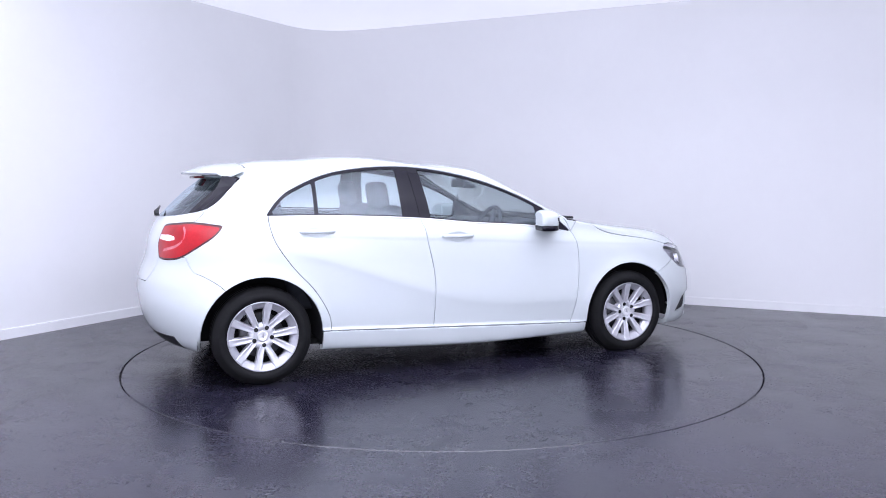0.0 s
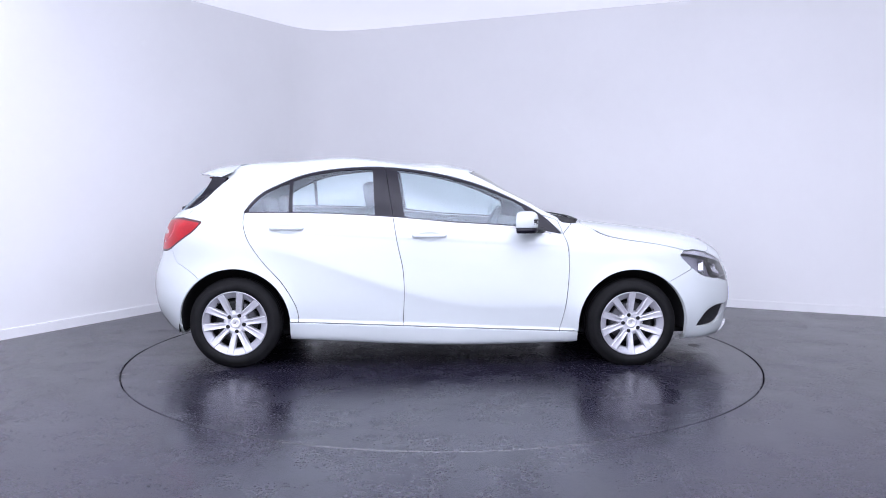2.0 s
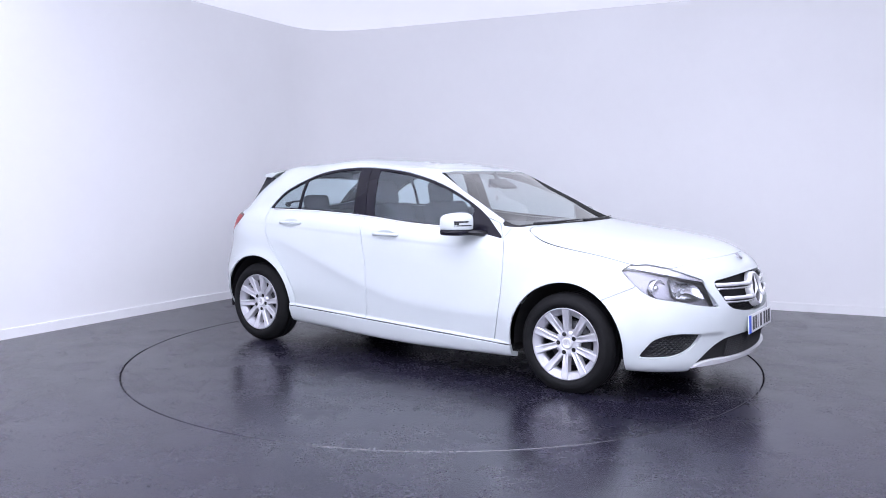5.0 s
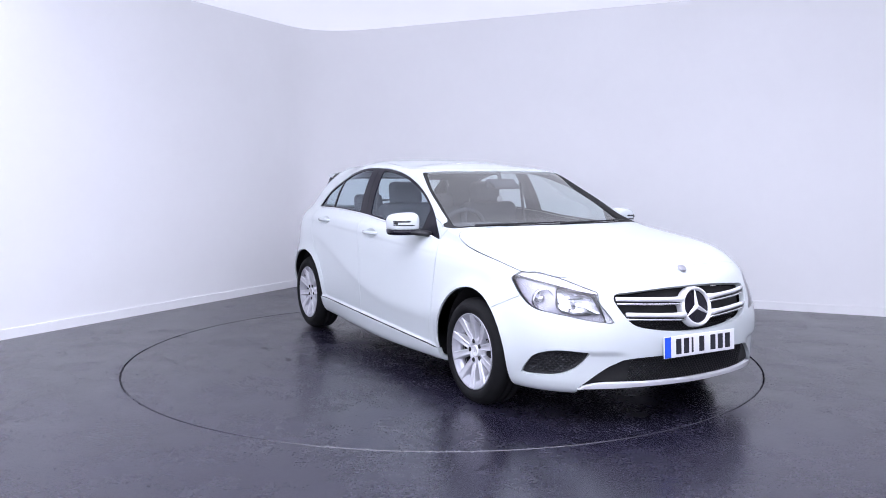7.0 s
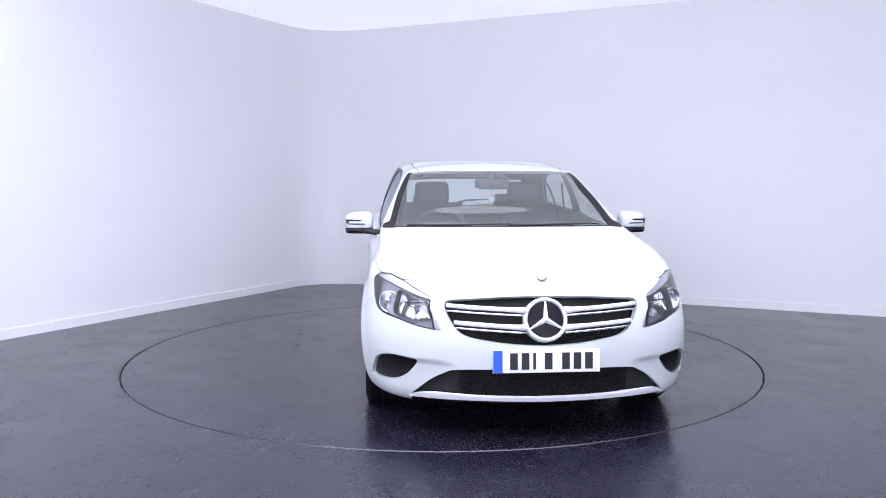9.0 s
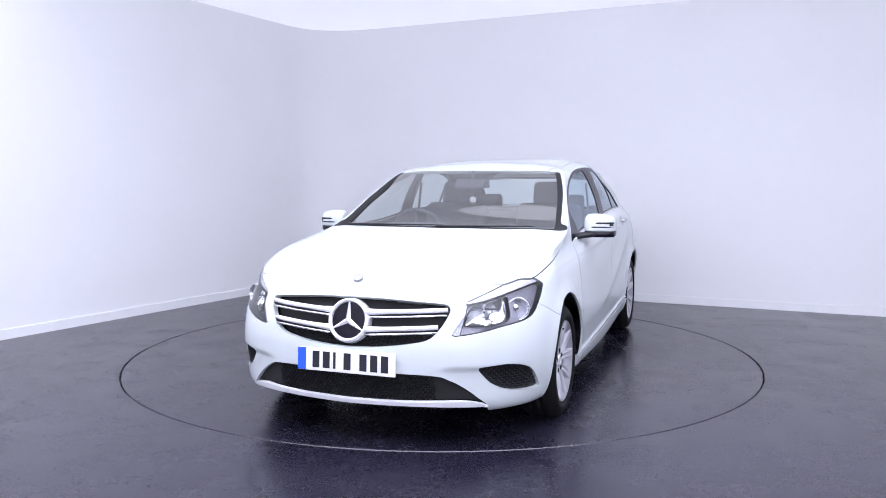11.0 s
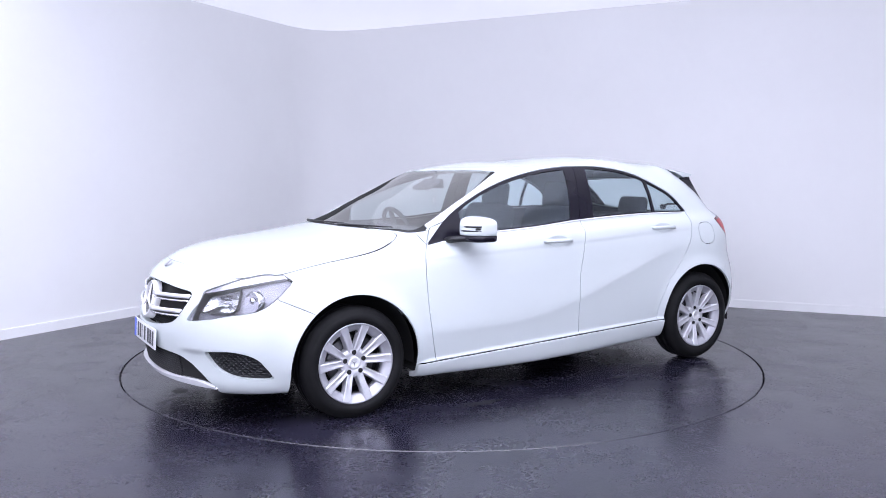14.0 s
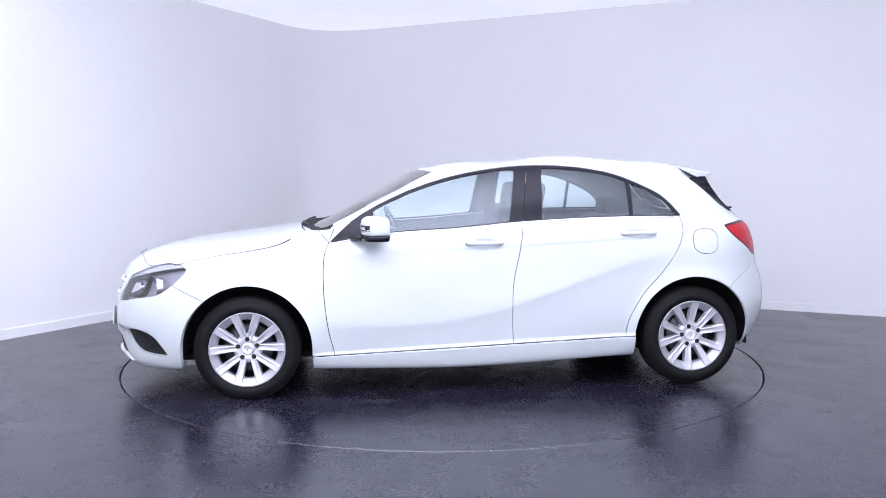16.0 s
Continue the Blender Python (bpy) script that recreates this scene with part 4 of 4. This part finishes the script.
honeycomb("intake_mesh", bumper_ob, within(INTAKE, 0.012), NOSE_FLUSH, -0.40, 0.40, 0.24, 0.37)
for sy in (1, -1):
    fq = lambda y, z: float(outline_distance(np.array([abs(y) - nose_x(y, z)]), np.array([z]), FOG)[0]) < -0.012
    honeycomb("fog_mesh", bumper_ob, fq, on_nose(0.017), min(sy * 0.60, sy * 0.80), max(sy * 0.60, sy * 0.80), 0.26, 0.41)

# number plate: blank bars stand for its characters
PLATE = material("white_plate", (0.78, 0.78, 0.80), 0.3, vary=0.01, scale=10)
bm = bmesh.new()
box(bm, -0.004, 0.004, -0.258, 0.258, -0.0555, 0.0555, 0.003)
plate_at = pose(2.247, 0.000, 0.414, 0, -3, 0)
plate = part("number_plate", bm, PLATE, car, "white front number plate with dark bars and a blue band", m=plate_at)
bm = bmesh.new()
box(bm, 0.0035, 0.0052, -0.256, -0.212, -0.0535, 0.0535)
part("blue_band", bm, material("blue_band", (0.02, 0.10, 0.72), 0.35), plate, "blue band", smooth_faces=False)
INK = material("plate_black", (0.012, 0.012, 0.02), 0.4)
for i in range(7):
    y = -0.176 + i * 0.0555 + (0.028 if i > 3 else 0)
    bm = bmesh.new()
    box(bm, 0.0035, 0.0050, y, y + (0.037 if i != 2 else 0.013), -0.0395, 0.0395)
    part("character_bar", bm, INK, plate, smooth_faces=False)
bm = bmesh.new()
box(bm, 0.0035, 0.0048, -0.244, -0.224, -0.035, -0.022)
part("band_mark", bm, PLATE, plate, smooth_faces=False)
bm = bmesh.new()
box(bm, 2.18, 2.240, -0.20, 0.20, 0.365, 0.46, 0.008)
part("plate_holder", bm, BLACK, bumper_ob)

bm = bmesh.new()
m = Matrix.Translation((2.110, 0, 0.801)) @ Matrix.Rotation(math.radians(38), 4, "Y") @ Matrix.Rotation(math.pi / 2, 4, "X")
lathe(bm, [(0.0, 0.004), (0.019, 0.004), (0.024, 0.003), (0.026, -0.004)], 32, m=m)
part("bonnet_badge", bm, material("grey_emblem", (0.32, 0.32, 0.35), 0.35, 0.6), car, "small round silver bonnet badge")

# ---------------------------------------------------------------- headlight reflectors
REFLECT = material("lamp_reflector", (0.80, 0.80, 0.84), 0.14, 0.95)
hv = headlight[0]
headlights = [o for o in car.children if o.name.split(".")[0] == "headlight"]
for lamp, sy in zip(headlights, (1, -1)):
    for u0, z0, r in ((-1.150, 0.655, 0.052), (-1.37, 0.640, 0.0)):
        k = int(np.argmin(np.hypot((hv[:, 1] - hv[:, 0] - u0) / 1.3, hv[:, 2] - z0)))
        x, y, z = hv[k]
        way = Vector((1.0, 0.35 * sy, 0.05)).normalized()
        m = Matrix.Translation(Vector((x, sy * y, z)) - way * 0.032) @ way.to_track_quat("Y", "Z").to_matrix().to_4x4()
        if r:
            bm = bmesh.new()
            lathe(bm, [(0.012, -0.040), (r * 0.45, -0.034), (r * 0.80, -0.018), (r, 0.004), (r * 1.05, 0.006), (r * 1.10, -0.002), (r * 1.10, -0.03)], 28, m=m)
            part("indicator_reflector", bm, REFLECT, lamp, "round chrome lamp reflector")
            bm = bmesh.new()
            lathe(bm, [(0.0, 0.004), (0.014, 0.002), (0.020, -0.010), (0.020, -0.03)], 18, m=m @ Matrix.Translation((0.012, 0, 0.006)))
            part("bulb_cap", bm, CHROME, lamp)
        else:
            bm = bmesh.new()
            tube(bm, [m @ Vector((0.0, -0.045, 0.004)), m @ Vector((0.0, -0.012, 0.004)), m @ Vector((0.0, -0.006, 0.004))], [0.013, 0.012, 0.006], 14, 0.8)
            part("bulb_shield", bm, REFLECT, lamp, "chrome bulb shield")
            bm = bmesh.new()
            tube(bm, [m @ Vector((-0.05, -0.012, 0.022)), m @ Vector((0.03, -0.010, 0.020))], 0.004, 8)
            part("shield_arm", bm, BLACK, lamp)

# ---------------------------------------------------------------- door mirrors
def door_mirror(sy):
    """Rounded cap over a black foot, with a flat glass to the rear."""
    cap, foot = bmesh.new(), bmesh.new()
    n_u, n_v = 30, 28
    rings = []
    for j in range(n_v + 1):
        v = -math.pi / 2 + math.pi * j / n_v
        ring = []
        for i in range(n_u):
            a = 2 * math.pi * i / n_u
            ex = 0.62
            sgn = lambda t, e: math.copysign(abs(t) ** e, t)
            x = 0.082 * sgn(math.cos(v), 0.7) * sgn(math.cos(a), ex)
            y = 0.093 * sgn(math.cos(v), 0.55) * sgn(math.sin(a), ex)
            z = 0.074 * sgn(math.sin(v), 0.62)
            x = max(x, -0.062)
            # the outer end is lower and swept back
            out = (y + 0.093) / 0.186
            z = z * (1 - 0.20 * out) if z > 0 else z
            ring.append(Vector((0.622 + x - 0.035 * out, sy * (0.922 + y), 0.996 + z)))
        rings.append(ring)
    mid = rings[n_v // 2]
    centre = Vector((0.60, sy * 0.922, 0))
    skins = {cap: [[Vector((q.x, q.y, max(q.z, 0.957))) for q in r] for r in rings[5:]],
             foot: [[Vector((centre.x + (q.x - centre.x) * k, centre.y + (q.y - centre.y) * k, z)) for q in mid] for k, z in ((0.02, 0.921), (0.88, 0.921), (0.97, 0.928), (1.0, 0.955), (0.02, 0.955))]}
    for bm, layers in skins.items():
        rows_ = [[bm.verts.new(q) for q in layer] for layer in layers]
        for p, q in zip(rows_, rows_[1:]):
            for k in range(n_u):
                bm.faces.new((p[k], p[(k + 1) % n_u], q[(k + 1) % n_u], q[k]))
        bmesh.ops.remove_doubles(bm, verts=bm.verts[:], dist=1e-5)
        bmesh.ops.recalc_face_normals(bm, faces=bm.faces[:])
    mirror = part("door_mirror", cap, PAINT, car, "white door mirror with a black foot")
    part("mirror_foot", foot, GLOSSBLACK, mirror, "black mirror foot")
    bm = bmesh.new()
    tube(bm, [(0.715, sy * 0.775, 0.925), (0.69, sy * 0.83, 0.934), (0.650, sy * 0.89, 0.940)], [0.050, 0.045, 0.045], 14, 0.42)
    part("mirror_stalk", bm, BLACK, mirror)
    bm = bmesh.new()
    box(bm, 0.5540, 0.5585, min(sy * 0.85, sy * 0.995), max(sy * 0.85, sy * 0.995), 0.955, 1.045, 0.002)
    part("mirror_glass", bm, CHROME, mirror, "silvered mirror glass", m=Matrix.Identity(4))
    for z, y0, y1, rr in ((0.984, 0.880, 1.004, 0.0042), (1.008, 0.905, 1.006, 0.0055), (0.996, 0.985, 1.006, 0.007)):
        bm = bmesh.new()
        pts = []
        for i in range(9):
            y = y0 + (y1 - y0) * i / 8
            near = sorted((q for r in rings for q in r if q.x > 0.60), key=lambda q: (abs(q.y) - y) ** 2 + (q.z - z) ** 2)[:3]
            x = sum(q.x for q in near) / 3
            pts.append((x + 0.0005, sy * y, z))
        tube(bm, pts, [rr * 0.5] + [rr] * 8, 8, 1.0)
        part("mirror_slit", bm, BLACK, mirror, "thin dark indicator slit")


for sy in (1, -1):
    door_mirror(sy)

# ---------------------------------------------------------------- roof spoiler, wipers, aerial fin
def spoiler():
    bm = bmesh.new()
    cols = []
    n = 40
    for i in range(n + 1):
        y = -0.575 + 1.15 * i / n
        k = abs(y) / 0.575
        xt, zt = -1.735 + 0.17 * k ** 2.2, 1.322 - 0.010 * k ** 2
        xs = -1.405 + 0.005 * k
        zs = 1.392 - 0.066 * k ** 2.3
        col = []
        for j in range(9):
            u = j / 8
            bulge = 0.016 * math.sin(math.pi * u) * (1 - 0.5 * k)
            col.append(bm.verts.new((xs + (xt - xs) * u, y, zs + (zt - zs) * u + bulge)))
        for j in range(6):
            u = j / 5
            col.append(bm.verts.new((xt + 0.012 + (-1.50 - xt) * u, y, zt - 0.012 - 0.012 * u)))
        cols.append(col)
    for p, q in zip(cols, cols[1:]):
        for j in range(len(p)):
            jj = (j + 1) % len(p)
            bm.faces.new((p[j], p[jj], q[jj], q[j]))
    bm.faces.new(cols[0][::-1]), bm.faces.new(cols[-1])
    bmesh.ops.recalc_face_normals(bm, faces=bm.faces[:])
    ob = part("roof_spoiler", bm, PAINT, tailgate_ob, "white roof spoiler over the rear window")
    ob.data.set_sharp_from_angle(angle=math.radians(40))
    bm = bmesh.new()
    box(bm, -1.665, -1.60, -0.16, 0.16, 1.283, 1.297, 0.005)
    part("high_brake_light", bm, material("dark_red_lens", (0.12, 0.01, 0.012), 0.2), tailgate_ob, "dark red high-level brake light")


def spoiler_fin(sy):
    """The black fin beside the rear window, standing behind the rear pillar."""
    lead = [(-1.440, 0.583, 1.283), (-1.475, 0.603, 1.238), (-1.515, 0.618, 1.200), (-1.590, 0.622, 1.140), (-1.655, 0.612, 1.097), (-1.705, 0.600, 1.076)]
    trail = [(-1.535, 0.572, 1.302), (-1.553, 0.580, 1.262), (-1.577, 0.590, 1.220), (-1.630, 0.596, 1.150), (-1.678, 0.594, 1.104), (-1.716, 0.590, 1.076)]
    bm = bmesh.new()
    rows_ = [[bm.verts.new((x, sy * y, z)) for x, y, z in (a, b, (b[0] + 0.004, b[1] - 0.022, b[2]), (a[0], a[1] - 0.04, a[2]))] for a, b in zip(lead, trail)]
    for p, q in zip(rows_, rows_[1:]):
        for k in range(4):
            bm.faces.new((p[k], p[(k + 1) % 4], q[(k + 1) % 4], q[k]))
    bm.faces.new(rows_[0][::-1]), bm.faces.new(rows_[-1])
    bmesh.ops.recalc_face_normals(bm, faces=bm.faces[:])
    part("spoiler_fin", bm, GLOSSBLACK, tailgate_ob, "gloss black fin beside the rear window", smooth_faces=False)


spoiler()
for sy in (1, -1):
    spoiler_fin(sy)
bm = bmesh.new()
tube(bm, [(-1.905, 0.0, 1.055), (-1.885, 0.06, 1.075), (-1.86, 0.30, 1.085)], [0.014, 0.009, 0.006], 10)
lathe(bm, [(0, 0.02), (0.02, 0.018), (0.022, -0.01)], 16, m=Matrix.Translation((-1.895, 0, 1.050)) @ Matrix.Rotation(math.pi / 2, 4, "Z"))
part("rear_wiper", bm, BLACK, tailgate_ob, "black rear wiper")
for y0, y1 in ((-0.62, 0.05), (0.0, 0.60)):
    bm = bmesh.new()
    pts = []
    for i in range(9):
        u = i / 8
        y = y0 + (y1 - y0) * u
        pts.append((1.052 - 0.11 * abs(y) ** 1.6 - 0.015 * u, y, 0.992 + 0.008 * u))
    tube(bm, pts, [0.009, 0.008, 0.007, 0.006, 0.006, 0.005, 0.005, 0.004, 0.003], 8)
    wiper = part("wiper", bm, BLACK, car, "black windscreen wiper")

# ---------------------------------------------------------------- cabin
def cushion(bm, x0, x1, y0, y1, z0, z1, r=0.05, lean=0.0):
    r_ = bmesh.ops.create_cube(bm, size=1, matrix=Matrix.Translation(((x0 + x1) / 2, (y0 + y1) / 2, (z0 + z1) / 2)) @ Matrix.Rotation(math.radians(-lean), 4, "Y")
                               @ Matrix.Diagonal((x1 - x0, y1 - y0, z1 - z0, 1)))
    bmesh.ops.bevel(bm, geom=list({e for v in r_["verts"] for e in v.link_edges}), offset=r, segments=4, profile=0.5, affect="EDGES")


for sy in (1, -1):
    bm = bmesh.new()
    cushion(bm, -0.30, 0.22, sy * 0.37 - 0.25, sy * 0.37 + 0.25, 0.42, 0.58, 0.05, 4)
    seat = part("front_seat", bm, FABRIC, car, "dark grey cloth front seat")
    bm = bmesh.new()
    cushion(bm, -0.42, -0.26, sy * 0.37 - 0.25, sy * 0.37 + 0.25, 0.50, 1.10, 0.06, 14)
    part("backrest", bm, FABRIC, seat)
    bm = bmesh.new()
    cushion(bm, -0.50, -0.40, sy * 0.37 - 0.135, sy * 0.37 + 0.135, 1.07, 1.26, 0.045, 10)
    part("headrest", bm, FABRIC, seat)
    bm = bmesh.new()
    for d in (-0.05, 0.05):
        tube(bm, [(-0.43, sy * 0.37 + d, 1.02), (-0.45, sy * 0.37 + d, 1.12)], 0.007, 8)
    part("headrest_posts", bm, CHROME, seat)
    bm = bmesh.new()
    cushion(bm, -1.22, -1.14, sy * 0.36 - 0.13, sy * 0.36 + 0.13, 1.00, 1.15, 0.04, 10)
    part("rear_headrest", bm, FABRIC, car)
bm = bmesh.new()
cushion(bm, -1.10, -0.62, -0.62, 0.62, 0.42, 0.56, 0.05)
rear = part("rear_seat", bm, FABRIC, car, "dark grey cloth rear bench")
bm = bmesh.new()
cushion(bm, -1.18, -1.02, -0.62, 0.62, 0.50, 1.03, 0.05, 14)
part("rear_backrest", bm, FABRIC, rear)
bm = bmesh.new()
cushion(bm, 0.52, 1.00, -0.70, 0.70, 0.62, 0.955, 0.07, -6)
cushion(bm, 0.50, 0.76, -0.56, -0.18, 0.86, 0.985, 0.045)
dash = part("dashboard", bm, TRIM, car, "dark grey dashboard")
for y in (-0.55, -0.1, 0.1, 0.55):
    bm = bmesh.new()
    m = Matrix.Translation((0.505, y, 0.83)) @ Matrix.Rotation(math.pi / 2, 4, "Z")
    lathe(bm, [(0.0, 0.0), (0.035, 0.0), (0.045, 0.012), (0.045, -0.02)], 20, m=m)
    part("air_vent", bm, SILVER, dash, "round silver air vent")
bm = bmesh.new()
wheel_m = Matrix.Translation((0.40, -0.37, 0.90)) @ Matrix.Rotation(math.radians(-65), 4, "Y")
ring = [wheel_m @ Vector((0.185 * math.cos(2 * math.pi * i / 36), 0.185 * math.sin(2 * math.pi * i / 36), 0)) for i in range(37)]
tube(bm, ring, 0.016, 10)
for a in (0, 180, 270):
    e = wheel_m @ Vector((0.18 * math.cos(math.radians(a + 90)), 0.18 * math.sin(math.radians(a + 90)), 0))
    tube(bm, [wheel_m @ Vector((0, 0, -0.03)), e], [0.035, 0.014], 8, 0.5)
tube(bm, [wheel_m @ Vector((0, 0, -0.01)), wheel_m @ Vector((0, 0, -0.20))], [0.055, 0.035], 12)
part("steering_wheel", bm, TRIM, car, "dark steering wheel")
bm = bmesh.new()
cushion(bm, 0.33, 0.355, -0.12, 0.12, 1.215, 1.280, 0.012, -8)
tube(bm, [(0.345, 0, 1.27), (0.31, 0, 1.325)], 0.015, 8)
part("rear_view_mirror", bm, TRIM, car, "dark interior mirror")
bm = bmesh.new()
cushion(bm, 0.335, 0.455, -0.105, 0.105, 1.228, 1.252, 0.010, -26)
part("sensor_housing", bm, TRIM, car, "dark rain sensor housing behind the windscreen")
bm = bmesh.new()
lathe(bm, [(0.0, 0.002), (0.020, 0.002), (0.024, 0.0), (0.020, -0.002), (0.0, -0.002)], 24, m=Matrix.Translation((0.335, 0.0, 1.135)) @ Matrix.Rotation(math.pi / 2, 4, "Z"))
tube(bm, [(0.335, 0, 1.157), (0.337, 0, 1.215)], 0.0015, 6)
part("hanging_tag", bm, SILVER, car, "white disc hung from the interior mirror")
bm = bmesh.new()
box(bm, -1.62, -1.17, -0.58, 0.58, 0.985, 1.005, 0.006)
part("parcel_shelf", bm, TRIM, car)
for sy in (1, -1):
    bm = bmesh.new()
    tube(bm, [(-0.34, sy * 0.655, 1.25), (-0.33, sy * 0.68, 1.0), (-0.30, sy * 0.72, 0.60)], 0.022, 6, 0.3)
    part("seat_belt", bm, BLACK, car)



# ---------------------------------------------------------------- what turns
def heading(t):
    """The turntable's angle in degrees: it starts slowly, then turns evenly."""
    if t >= 3.0:
        return -10.7 - 12.475 * (t - 3.0)
    ts = (0.0, 0.5, 1.0, 1.5, 2.0, 2.5, 3.0)
    an = (22.75, 19.40, 14.10, 8.25, 2.10, -4.25, -10.70)
    k = min(int(t / 0.5), 5)
    u = (t - ts[k]) / 0.5
    return an[k] * (1 - u) + an[k + 1] * u


def motions():
    rows_car, rows_disc = [], []
    for i in range(33):
        t = i * 0.5
        turn = pose(0, 0, 0, 0, 0, heading(t))
        rows_disc.append((t, turn))
        rows_car.append((t, turn @ Matrix.Translation(CAR_AT)))
    walk(turntable, rows_disc)
    walk(car, rows_car)


motions()
